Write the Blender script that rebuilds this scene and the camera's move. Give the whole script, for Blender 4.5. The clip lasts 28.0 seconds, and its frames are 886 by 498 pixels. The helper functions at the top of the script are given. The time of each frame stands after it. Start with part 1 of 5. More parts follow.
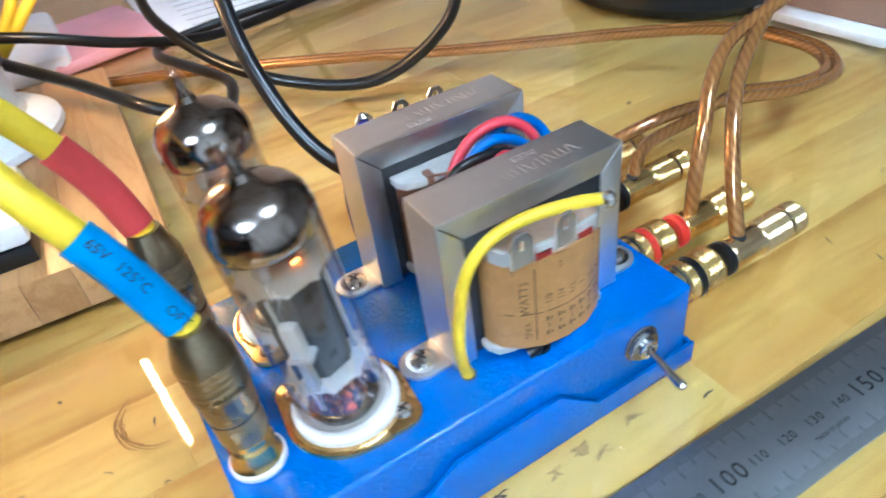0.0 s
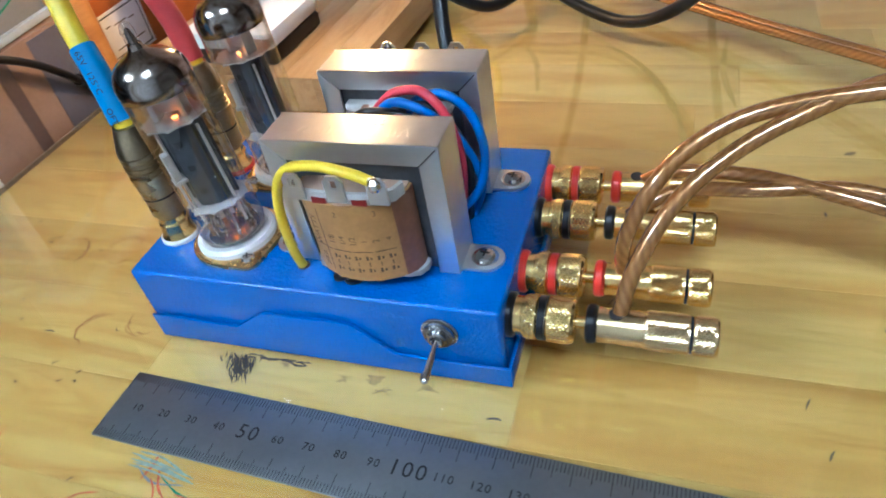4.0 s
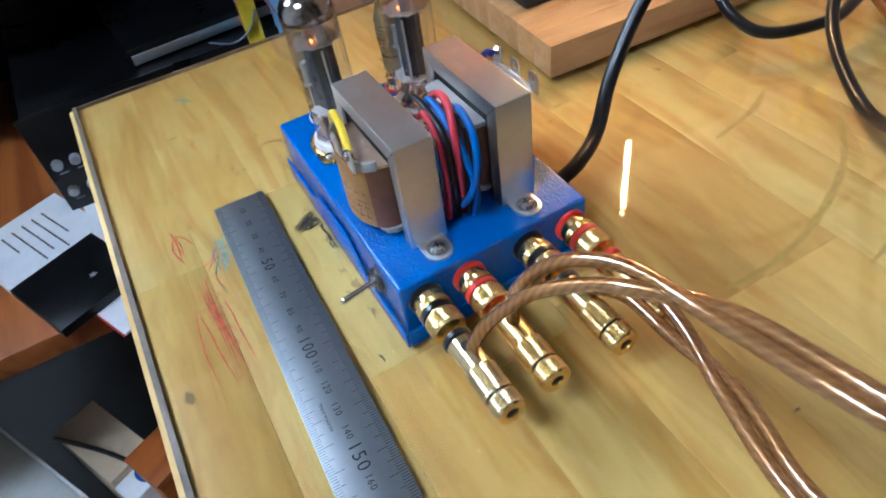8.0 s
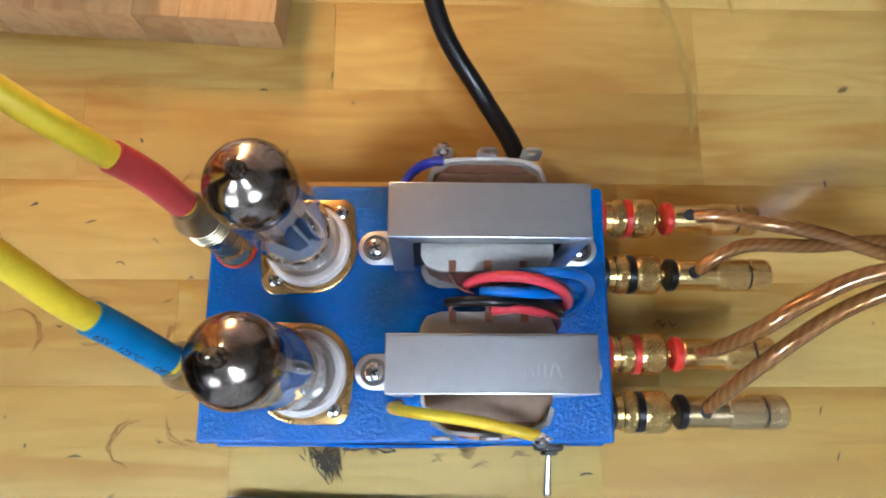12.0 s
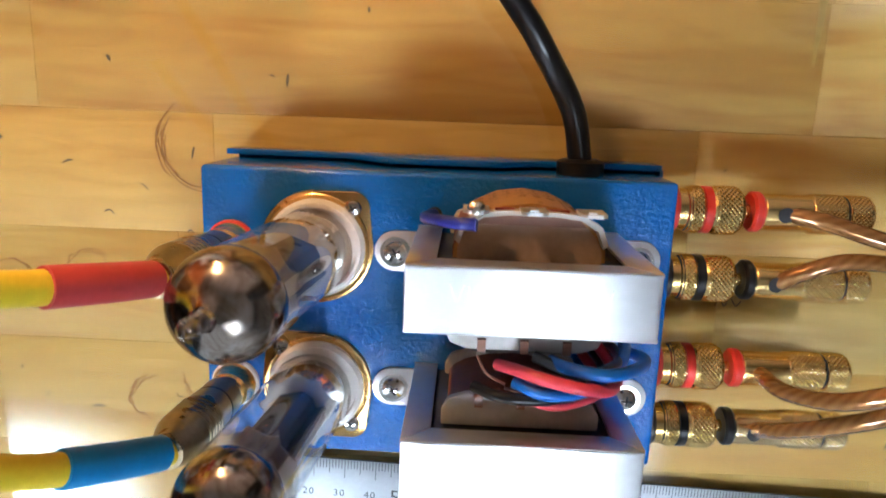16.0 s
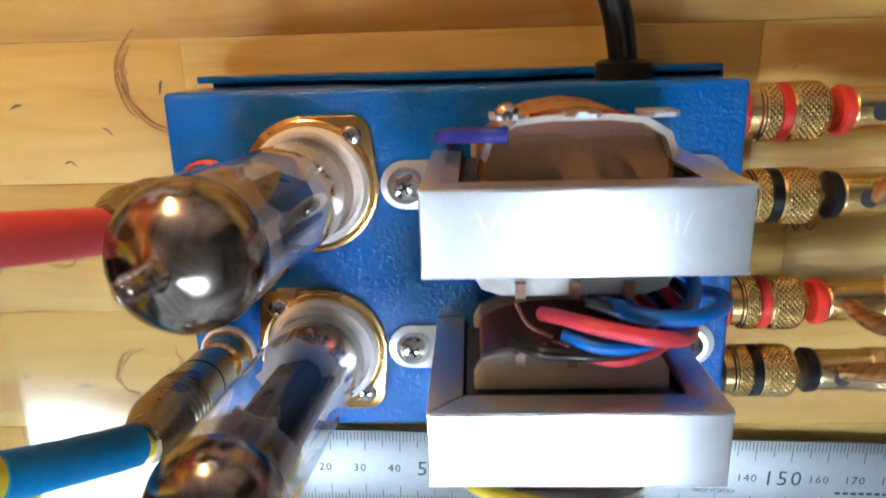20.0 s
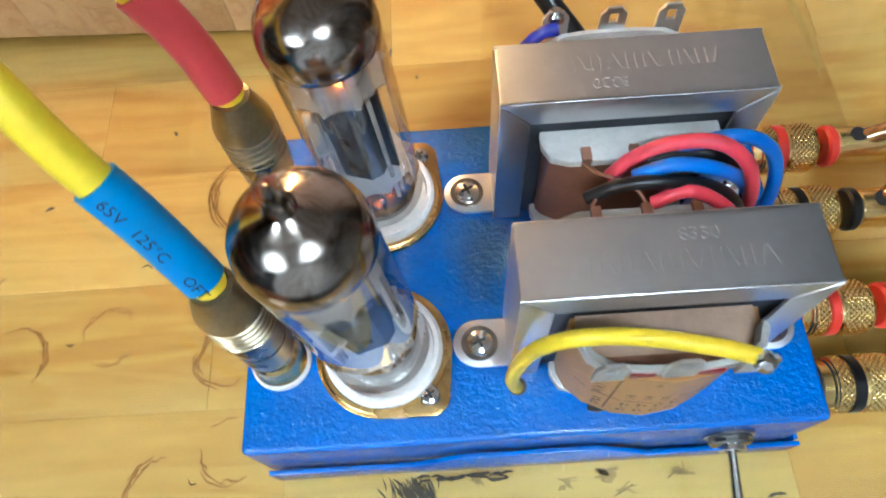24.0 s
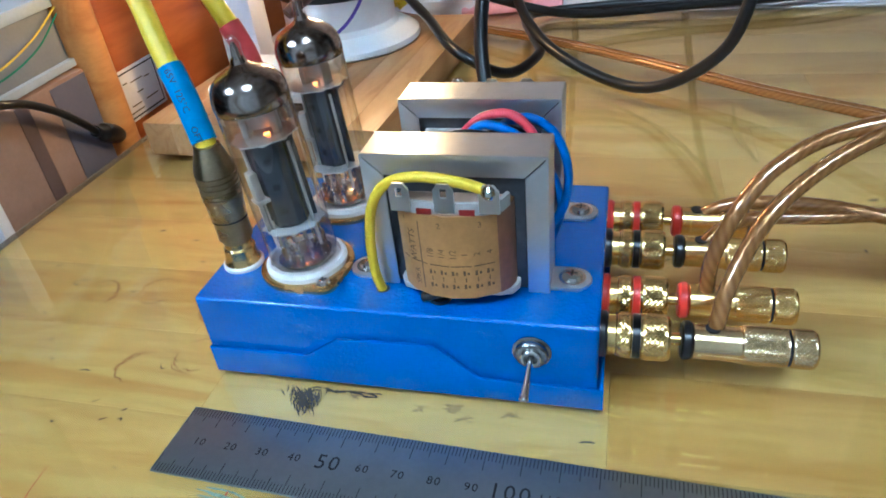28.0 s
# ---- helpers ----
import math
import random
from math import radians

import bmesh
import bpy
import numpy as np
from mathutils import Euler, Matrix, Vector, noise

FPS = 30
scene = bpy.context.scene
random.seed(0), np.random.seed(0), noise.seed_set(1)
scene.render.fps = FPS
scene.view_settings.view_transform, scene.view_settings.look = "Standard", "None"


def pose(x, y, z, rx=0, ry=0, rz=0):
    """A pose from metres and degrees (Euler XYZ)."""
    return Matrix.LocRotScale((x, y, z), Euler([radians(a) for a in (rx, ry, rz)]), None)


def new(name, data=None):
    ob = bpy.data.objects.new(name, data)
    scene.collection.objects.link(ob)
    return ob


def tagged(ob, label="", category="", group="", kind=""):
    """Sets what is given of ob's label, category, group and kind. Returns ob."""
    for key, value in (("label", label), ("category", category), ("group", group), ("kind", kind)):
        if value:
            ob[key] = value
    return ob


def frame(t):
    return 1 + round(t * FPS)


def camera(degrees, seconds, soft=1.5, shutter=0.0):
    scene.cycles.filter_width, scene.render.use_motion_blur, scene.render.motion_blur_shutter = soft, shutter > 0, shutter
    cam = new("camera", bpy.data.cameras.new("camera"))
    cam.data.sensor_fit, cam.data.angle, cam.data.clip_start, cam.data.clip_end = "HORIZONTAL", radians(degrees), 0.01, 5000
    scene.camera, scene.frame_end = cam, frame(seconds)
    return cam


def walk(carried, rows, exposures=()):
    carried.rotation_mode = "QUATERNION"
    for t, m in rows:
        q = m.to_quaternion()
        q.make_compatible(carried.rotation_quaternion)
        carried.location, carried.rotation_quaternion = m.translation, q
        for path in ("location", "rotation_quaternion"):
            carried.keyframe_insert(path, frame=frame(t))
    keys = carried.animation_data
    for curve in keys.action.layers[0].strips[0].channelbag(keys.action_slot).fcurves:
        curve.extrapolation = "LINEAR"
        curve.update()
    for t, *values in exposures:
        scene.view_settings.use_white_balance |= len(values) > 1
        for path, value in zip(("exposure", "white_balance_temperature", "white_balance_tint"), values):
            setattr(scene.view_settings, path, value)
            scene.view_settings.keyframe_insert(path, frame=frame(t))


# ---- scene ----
cam = camera(66.2, 28.0, soft=1.8, shutter=0.4)
PATH = [
    (0.0, -42.2, -105.3, 151.8, 51.62, 6.78, -31.88),
    (0.5, 6.0, -132.8, 150.2, 52.75, 9.54, -20.29),
    (1.0, 24.2, -142.6, 154.9, 51.26, 7.27, -14.67),
    (1.5, 27.2, -146.6, 155.9, 51.19, 6.97, -8.83),
    (2.0, 14.6, -134.6, 154.9, 49.48, 5.41, -10.04),
    (2.5, 4.0, -128.2, 151.5, 48.67, 4.83, -11.55),
    (3.0, 40.6, -128.1, 155.5, 48.92, 5.57, -0.77),
    (3.5, 76.6, -140.1, 157.9, 48.94, 6.75, 8.57),
    (5.5, 188.0, -100.3, 165.8, 46.31, 12.18, 38.27),
    (6.0, 195.9, -96.6, 162.4, 45.73, 11.92, 42.10),
    (6.5, 197.2, -88.5, 169.6, 47.53, 11.23, 47.46),
    (7.0, 206.3, -80.1, 180.9, 47.84, 8.04, 53.53),
    (7.5, 211.7, -72.8, 185.1, 46.55, 8.04, 54.54),
    (8.0, 215.9, -62.0, 196.2, 44.51, 6.86, 60.60),
    (8.5, 219.6, -54.2, 207.8, 44.99, 3.87, 63.08),
    (9.0, 209.0, -49.3, 215.0, 41.32, 3.61, 56.96),
    (9.5, 169.7, -43.2, 225.0, 34.13, 3.95, 45.20),
    (10.0, 125.4, -38.7, 230.5, 28.48, 3.75, 31.82),
    (10.5, 86.4, -29.8, 234.0, 22.78, 2.81, 19.04),
    (11.0, 61.4, -23.9, 236.8, 18.49, 1.62, 9.79),
    (11.5, 34.9, -19.9, 236.0, 17.13, 0.05, 2.78),
    (12.0, 15.4, -9.5, 230.9, 12.99, -1.39, 0.06),
    (12.5, 2.2, -4.2, 227.9, 11.27, -2.59, -1.11),
    (14.5, 5.3, 28.9, 217.1, 0.97, -0.15, 1.65),
    (15.0, 10.1, 64.0, 213.8, -7.20, 2.16, 1.66),
    (15.5, 14.2, 61.0, 205.9, -8.54, 1.18, 2.14),
    (16.0, 16.7, 75.1, 198.6, -12.27, 2.03, 2.07),
    (16.5, 14.7, 86.2, 190.5, -14.85, 2.18, 1.06),
    (17.0, 12.7, 92.1, 185.3, -18.13, 1.89, 0.46),
    (17.5, 16.5, 97.0, 175.5, -21.05, 2.15, 0.46),
    (18.0, 17.0, 94.2, 170.0, -21.79, 2.43, 0.16),
    (18.5, 13.9, 89.4, 163.0, -22.59, 2.45, -0.04),
    (19.0, 14.6, 88.2, 155.8, -23.46, 2.74, -0.56),
    (19.5, 15.6, 83.4, 161.9, -20.73, 2.37, -0.68),
    (20.0, 13.9, 63.7, 170.8, -16.17, 2.17, -1.57),
    (20.5, 14.1, 51.0, 177.6, -14.27, 2.51, -1.95),
    (21.0, 11.7, 44.2, 180.7, -13.20, 2.11, -2.07),
    (21.5, 9.7, 30.7, 180.8, -8.14, 2.75, -2.03),
    (23.5, -9.4, -22.7, 172.4, 18.42, 0.65, -5.44),
    (24.0, -3.9, -43.7, 170.2, 25.30, 2.44, -3.00),
    (24.5, 11.1, -75.1, 166.4, 33.69, 2.43, 2.40),
    (25.0, 31.7, -95.1, 157.7, 42.16, 2.98, 6.62),
    (25.5, 45.2, -114.4, 147.9, 48.15, 3.26, 9.12),
    (26.0, 51.7, -136.5, 152.9, 52.11, 3.93, 10.91),
    (26.5, 66.1, -156.7, 154.9, 55.44, 5.00, 12.64),
    (27.0, 75.9, -163.3, 156.9, 55.40, 5.54, 13.08),
    (27.5, 76.5, -162.9, 153.2, 55.75, 5.62, 13.76),
    (28.0, 71.9, -158.1, 148.3, 56.03, 5.37, 13.21),
]
MM = 0.001
walk(cam, [(t, pose(x * MM, y * MM, z * MM, rx, ry, rz)) for t, x, y, z, rx, ry, rz in PATH],
     exposures=[(0.0, -0.29, 4950, 2), (2.0, -0.64, 4950, 2), (3.0, -0.71, 4950, 2), (5.5, -0.67, 5000, 6), (9.0, -0.73, 5100, 8), (10.0, -0.89, 5500, 10), (11.5, -0.89, 5400, 9), (14.5, -0.80, 5600, 8),
                (18.0, -0.75, 5600, 8), (21.5, -0.72, 5400, 3), (24.0, -0.54, 5400, 2), (25.0, -0.51, 4900, -7), (26.0, -0.71, 4750, -4), (28.0, -0.86, 4700, -1)])

# ---- light ----
world = bpy.data.worlds.new("room_air")
scene.world = world
world.use_nodes = True
world.node_tree.nodes["Background"].inputs[0].default_value = (0.75, 0.82, 1.0, 1)
world.node_tree.nodes["Background"].inputs[1].default_value = 0.05


# the place is lit by two glowing ceiling panels in front of the desk and by the warm bulb of the desk lamp
PANEL_FRONT, PANEL_SIDE, BULB = 175.0, 215.0, 950.0


# ---- materials ----
def material(name, base=(0.5, 0.5, 0.5), rough=0.5, metal=0.0, coat=0.0, ior=1.45):
    m = bpy.data.materials.new(name)
    m.use_nodes = True
    b = m.node_tree.nodes["Principled BSDF"]
    b.inputs["Base Color"].default_value = (*base, 1)
    b.inputs["Roughness"].default_value = rough
    b.inputs["Metallic"].default_value = metal
    b.inputs["Coat Weight"].default_value = coat
    b.inputs["Coat Roughness"].default_value = 0.05
    b.inputs["IOR"].default_value = ior
    return m


class Net:
    """Short names for building a node tree."""

    def __init__(self, m):
        self.m, self.t = m, m.node_tree
        self.b = self.t.nodes["Principled BSDF"]

    def put(self, kind, **values):
        n = self.t.nodes.new(kind)
        for k, v in values.items():
            if k in n.inputs:
                n.inputs[k].default_value = v
        return n

    def link(self, a, b):
        self.t.links.new(a, b)

    def coords(self, scale=(1, 1, 1), turn=0.0):
        c = self.t.nodes.new("ShaderNodeTexCoord")
        mp = self.t.nodes.new("ShaderNodeMapping")
        mp.inputs["Scale"].default_value = scale
        mp.inputs["Rotation"].default_value = (0, 0, turn)
        self.link(c.outputs["Object"], mp.inputs["Vector"])
        return mp.outputs[0]

    def noise(self, scale, detail=4.0, rough=0.55, vec=None, distort=0.0):
        n = self.put("ShaderNodeTexNoise", Scale=scale, Detail=detail, Roughness=rough, Distortion=distort)
        if vec is not None:
            self.link(vec, n.inputs["Vector"])
        return n.outputs["Fac"]

    def ramp(self, fac, stops):
        r = self.t.nodes.new("ShaderNodeValToRGB")
        while len(r.color_ramp.elements) < len(stops):
            r.color_ramp.elements.new(0.5)
        for e, (p, c) in zip(r.color_ramp.elements, stops):
            e.position, e.color = p, (*c, 1)
        self.link(fac, r.inputs[0])
        return r.outputs[0]

    def mix(self, fac, a, b, mode="MIX"):
        n = self.t.nodes.new("ShaderNodeMix")
        n.data_type, n.blend_type = "RGBA", mode
        for sock, v in ((n.inputs[0], fac), (n.inputs[6], a), (n.inputs[7], b)):
            if isinstance(v, (int, float)):
                sock.default_value = v
            elif isinstance(v, tuple):
                sock.default_value = (*v, 1)
            else:
                self.link(v, sock)
        return n.outputs[2]

    def bump(self, height, strength, distance=0.0002):
        n = self.put("ShaderNodeBump", Strength=strength, Distance=distance)
        self.link(height, n.inputs["Height"])
        self.link(n.outputs[0], self.b.inputs["Normal"])

    def colour(self, c):
        self.link(c, self.b.inputs["Base Color"])

    def gloss(self, fac, lo, hi):
        n = self.put("ShaderNodeMapRange")
        n.inputs["To Min"].default_value, n.inputs["To Max"].default_value = lo, hi
        self.link(fac, n.inputs[0])
        self.link(n.outputs[0], self.b.inputs["Roughness"])


def worn(name, base, rough=0.5, metal=0.0, grain=900.0, off_tone=60.0, amount=0.25, bump=0.15, distance=0.0001, coat=0.0):
    """A material with fine grain, larger stains and a slight relief."""
    m = material(name, base, rough, metal, coat)
    n = Net(m)
    v = n.coords()
    fine, wide = n.noise(grain, 3, 0.6, v), n.noise(off_tone, 4, 0.6, v)
    dark = tuple(c * (1 - amount) for c in base)
    light = tuple(min(1, c * (1 + amount * 0.5)) for c in base)
    c = n.ramp(wide, [(0.3, dark), (0.7, light)])
    f = n.ramp(fine, [(0.35, (1 - amount * 0.5,) * 3), (0.65, (1, 1, 1))])
    n.colour(n.mix(1.0, c, f, "MULTIPLY"))
    n.gloss(wide, rough * 0.8, min(1, rough * 1.25))
    if bump:
        n.bump(fine, bump, distance)
    return m


def wood(name, light, mid, dark, along=0, rough=0.45, ring=55.0, per_piece=0.25, coat=0.0, lines=0.0):
    """Planed wood: long grain along x (0) or y (1), with growth bands, fibres and a tone for each piece."""
    m = material(name, mid, rough, 0, coat)
    n = Net(m)
    stretch = (0.12, 1, 1) if along == 0 else (1, 0.12, 1)
    info = n.t.nodes.new("ShaderNodeObjectInfo")
    c = n.t.nodes.new("ShaderNodeTexCoord")
    shift = n.t.nodes.new("ShaderNodeVectorMath")
    shift.operation = "MULTIPLY_ADD"
    n.link(info.outputs["Random"], shift.inputs[0])
    shift.inputs[1].default_value = (3.1, 1.7, 2.3)
    n.link(c.outputs["Object"], shift.inputs[2])
    mp = n.put("ShaderNodeMapping")
    mp.inputs["Scale"].default_value = stretch
    n.link(shift.outputs[0], mp.inputs["Vector"])
    v = mp.outputs[0]
    bands = n.noise(ring, 2, 0.5, v, 1.6)
    fibre = n.noise(ring * 14, 3, 0.65, v)
    tone = n.noise(9, 2, 0.5, v)
    base = n.ramp(bands, [(0.25, light), (0.5, mid), (0.62, dark), (0.72, mid), (0.9, light)])
    f = n.ramp(fibre, [(0.3, (0.90, 0.88, 0.84)), (0.6, (1, 1, 1))])
    base = n.mix(1.0, base, f, "MULTIPLY")
    t = n.ramp(tone, [(0.35, (0.86, 0.8, 0.72)), (0.65, (1, 1, 1))])
    base = n.mix(1.0, base, t, "MULTIPLY")
    ridge = n.ramp(n.noise(ring * 2.2, 1, 0.4, v, 0.9), [(0.40, (1, 1, 1)), (0.47, (0.91, 0.86, 0.76)), (0.50, (1, 1, 1)), (0.57, (0.93, 0.885, 0.80)), (0.61, (1, 1, 1))])
    base = n.mix(lines, base, ridge, "MULTIPLY")
    piece = n.ramp(info.outputs["Random"], [(0.0, (1 - per_piece, 1 - per_piece * 1.2, 1 - per_piece * 1.5)), (1.0, (1, 1, 1))])
    n.colour(n.mix(1.0, base, piece, "MULTIPLY"))
    n.bump(fibre, 0.12, 0.0001)
    return m


def thin_glass(name, tint=(1, 1, 1), rough=0.0, ior=1.5, sheets=1):
    m = bpy.data.materials.new(name)
    m.use_nodes = True
    t = m.node_tree
    t.nodes.clear()
    out, mix = t.nodes.new("ShaderNodeOutputMaterial"), t.nodes.new("ShaderNodeMixShader")
    clear, shine, facing = t.nodes.new("ShaderNodeBsdfTransparent"), t.nodes.new("ShaderNodeBsdfGlossy"), t.nodes.new("ShaderNodeLayerWeight")
    clear.inputs[0].default_value = (*tint, 1)
    shine.inputs["Roughness"].default_value = rough
    facing.inputs[0].default_value = 0.5
    power, scale = t.nodes.new("ShaderNodeMath"), t.nodes.new("ShaderNodeMath")
    power.operation, scale.operation = "POWER", "MULTIPLY_ADD"
    power.inputs[1].default_value = 4.0
    low = sheets * ((ior - 1) / (ior + 1)) ** 2
    scale.inputs[1].default_value, scale.inputs[2].default_value = 1 - low, low
    t.links.new(facing.outputs["Facing"], power.inputs[0])
    t.links.new(power.outputs[0], scale.inputs[0])
    t.links.new(scale.outputs[0], mix.inputs[0])
    t.links.new(clear.outputs[0], mix.inputs[1])
    t.links.new(shine.outputs[0], mix.inputs[2])
    t.links.new(mix.outputs[0], out.inputs[0])
    return m


def emitter(name, colour, strength):
    m = material(name, colour, 0.4)
    b = m.node_tree.nodes["Principled BSDF"]
    b.inputs["Emission Color"].default_value = (*colour, 1)
    b.inputs["Emission Strength"].default_value = strength
    return m


def diffuser(name, colour, strength):
    """A lit ceiling diffuser, brightest in its middle."""
    m = emitter(name, colour, strength)
    n = Net(m)
    c = n.t.nodes.new("ShaderNodeTexCoord")
    sep = n.t.nodes.new("ShaderNodeSeparateXYZ")
    n.link(c.outputs["Generated"], sep.inputs[0])
    total = None
    for k in (0, 1):
        a = n.put("ShaderNodeMath")
        a.operation = "MULTIPLY"
        a.inputs[1].default_value = math.pi
        n.link(sep.outputs[k], a.inputs[0])
        b = n.put("ShaderNodeMath")
        b.operation = "SINE"
        n.link(a.outputs[0], b.inputs[0])
        if total is None:
            total = b.outputs[0]
        else:
            p = n.put("ShaderNodeMath")
            p.operation = "MULTIPLY"
            n.link(total, p.inputs[0])
            n.link(b.outputs[0], p.inputs[1])
            total = p.outputs[0]
    sq = n.put("ShaderNodeMath")
    sq.operation = "POWER"
    sq.inputs[1].default_value = 5.0
    n.link(total, sq.inputs[0])
    total = sq.outputs[0]
    s = n.put("ShaderNodeMath")
    s.operation = "MULTIPLY_ADD"
    s.inputs[1].default_value, s.inputs[2].default_value = strength, 0.0
    n.link(total, s.inputs[0])
    n.link(s.outputs[0], n.b.inputs["Emission Strength"])
    return m


PANEL_GLOW = diffuser("lit_ceiling_diffuser", (0.92, 0.97, 1.0), PANEL_FRONT)
PANEL_GLOW_SIDE = diffuser("bright_ceiling_diffuser", (0.92, 0.97, 1.0), PANEL_SIDE)
PINE = wood("pine", (0.82, 0.60, 0.21), (0.79, 0.55, 0.17), (0.68, 0.42, 0.105), 0, 0.5, 34, 0.16, 0.0, 1.0)
PINE_PALE = wood("pale_pine", (0.85, 0.65, 0.25), (0.82, 0.60, 0.20), (0.71, 0.445, 0.115), 0, 0.5, 34, 0.12, 0.0, 1.0)
PINE_HONEY = wood("honey_pine", (0.80, 0.555, 0.175), (0.765, 0.50, 0.145), (0.65, 0.38, 0.09), 0, 0.5, 34, 0.14, 0.0, 0.8)
BAMBOO = wood("bamboo", (0.58, 0.36, 0.16), (0.54, 0.325, 0.135), (0.47, 0.26, 0.10), 1, 0.4, 90, 0.28)
BAMBOO_END = wood("bamboo_end", (0.66, 0.48, 0.27), (0.58, 0.38, 0.19), (0.42, 0.26, 0.12), 0, 0.55, 300, 0.25)
ORANGE_WOOD = wood("orange_veneer", (0.52, 0.17, 0.035), (0.45, 0.13, 0.025), (0.33, 0.085, 0.015), 1, 0.35, 30, 0.1, 0.3)
GLASS_SHEET = thin_glass("clear_sheet", (0.97, 0.975, 0.95), 0.03, 1.5, 1)
TUBE_GLASS = thin_glass("tube_glass", (0.96, 0.955, 0.94), 0.0, 1.52, 3)
BLUE = worn("blue_paint", (0.004, 0.110, 0.44), 0.19, 0, 850, 45, 0.08, 0.9, 0.0005, 0.35)
STEEL = worn("zinc_plated_steel", (0.88, 0.89, 0.90), 0.37, 1.0, 350, 40, 0.06, 0.0)
MATT_NICKEL = worn("matt_nickel", (0.74, 0.73, 0.71), 0.42, 0.55, 500, 60, 0.12, 0.05)
RULER_STEEL = worn("satin_ruler_steel", (0.26, 0.27, 0.285), 0.42, 0.9, 700, 60, 0.1, 0.1)
STEEL_DARK = worn("dark_nickel", (0.34, 0.34, 0.33), 0.25, 1.0, 800, 120, 0.15, 0.05)
STEEL_BRIGHT = worn("bright_nickel", (0.84, 0.83, 0.80), 0.16, 1.0, 800, 120, 0.12, 0.05)
LAMINATION = worn("dark_laminations", (0.10, 0.105, 0.115), 0.4, 0.7, 900, 100, 0.3, 0.2)
SOCKET_RIM = worn("brass_socket_rim", (0.74, 0.48, 0.18), 0.26, 1.0, 700, 90, 0.25, 0.1)
GOLD = worn("gold_plate", (0.93, 0.68, 0.27), 0.24, 1.0, 900, 100, 0.1, 0.05)
CHAMPAGNE = worn("pale_gold_plate", (0.88, 0.69, 0.38), 0.24, 1.0, 900, 100, 0.1, 0.05)
BRONZE = worn("dark_bronze", (0.47, 0.385, 0.24), 0.28, 1.0, 900, 70, 0.25, 0.15)
CERAMIC = worn("white_ceramic", (0.80, 0.78, 0.74), 0.4, 0, 800, 100, 0.12, 0.1)
NYLON = worn("white_nylon_bobbin", (0.45, 0.43, 0.40), 0.4, 0, 800, 120, 0.15, 0.1)
PAPER_TAN = worn("tan_label_paper", (0.42, 0.215, 0.065), 0.45, 0, 700, 90, 0.2, 0.15, coat=0.1)
BUFF = worn("buff_winding_paper", (0.42, 0.28, 0.19), 0.6, 0, 700, 70, 0.2, 0.15)
TAPE_BROWN = worn("brown_coil_tape", (0.22, 0.09, 0.045), 0.4, 0, 700, 90, 0.25, 0.1)
RED_PLASTIC = worn("red_plastic", (0.62, 0.035, 0.02), 0.35, 0, 700, 90, 0.15, 0.08)
BLACK_PLASTIC = worn("black_plastic", (0.006, 0.006, 0.007), 0.3, 0, 700, 90, 0.2, 0.1)
WIRE_YELLOW = worn("yellow_insulation", (0.80, 0.58, 0.02), 0.38, 0, 600, 90, 0.12, 0.08)
WIRE_RED = worn("red_insulation", (0.62, 0.05, 0.07), 0.36, 0, 600, 90, 0.15, 0.08)
WIRE_BLUE = worn("blue_insulation", (0.01, 0.13, 0.48), 0.34, 0, 600, 90, 0.15, 0.08)
WIRE_NAVY = worn("dark_blue_insulation", (0.012, 0.02, 0.22), 0.34, 0, 600, 90, 0.15, 0.08)
WIRE_BLACK = worn("black_insulation", (0.006, 0.006, 0.0065), 0.3, 0, 600, 90, 0.2, 0.08)
SLEEVE_BLUE = worn("blue_heat_shrink", (0.012, 0.22, 0.52), 0.42, 0, 600, 60, 0.15, 0.12)
SLEEVE_RED = worn("red_heat_shrink", (0.52, 0.05, 0.05), 0.42, 0, 600, 60, 0.15, 0.12)
PRINT_BROWN = worn("faded_brown_print", (0.15, 0.08, 0.035), 0.6, 0, 900, 300, 0.5, 0)
DARK_RED = worn("dark_red_tape", (0.22, 0.01, 0.008), 0.45, 0, 700, 90, 0.2, 0.08)
INK = worn("dark_ink", (0.02, 0.02, 0.022), 0.6, 0, 900, 100, 0.3, 0)
RED_INK = worn("red_crayon", (0.64, 0.13, 0.055), 0.7, 0, 900, 200, 0.4, 0)
OLIVE_STREAK = worn("olive_streak", (0.52, 0.36, 0.09), 0.55, 0, 900, 200, 0.2, 0)
BROWN_KNOB = worn("dark_brown_wood", (0.05, 0.02, 0.012), 0.4, 0, 300, 60, 0.3, 0.1)
PALE_GREY = worn("pale_grey_plastic", (0.60, 0.58, 0.62), 0.4, 0, 500, 40, 0.08, 0.05)
SHEET_EDGE = worn("dull_sheet_edge", (0.20, 0.16, 0.12), 0.5, 0, 500, 60, 0.3, 0.05)
DARK_MARK = worn("dark_scratch", (0.07, 0.05, 0.03), 0.6, 0, 900, 200, 0.3, 0)
RING_STAIN = worn("brown_ring_stain", (0.38, 0.19, 0.045), 0.6, 0, 900, 300, 0.4, 0)
SMUDGE = worn("pale_brown_smudge", (0.46, 0.31, 0.11), 0.6, 0, 900, 300, 0.4, 0)
KNOT = worn("brown_knot", (0.26, 0.17, 0.065), 0.6, 0, 900, 300, 0.4, 0)
BLUE_CRAYON = worn("pale_blue_crayon", (0.34, 0.42, 0.36), 0.7, 0, 900, 300, 0.4, 0)
GREY_INK = worn("grey_pencil", (0.17, 0.13, 0.08), 0.7, 0, 900, 200, 0.4, 0)
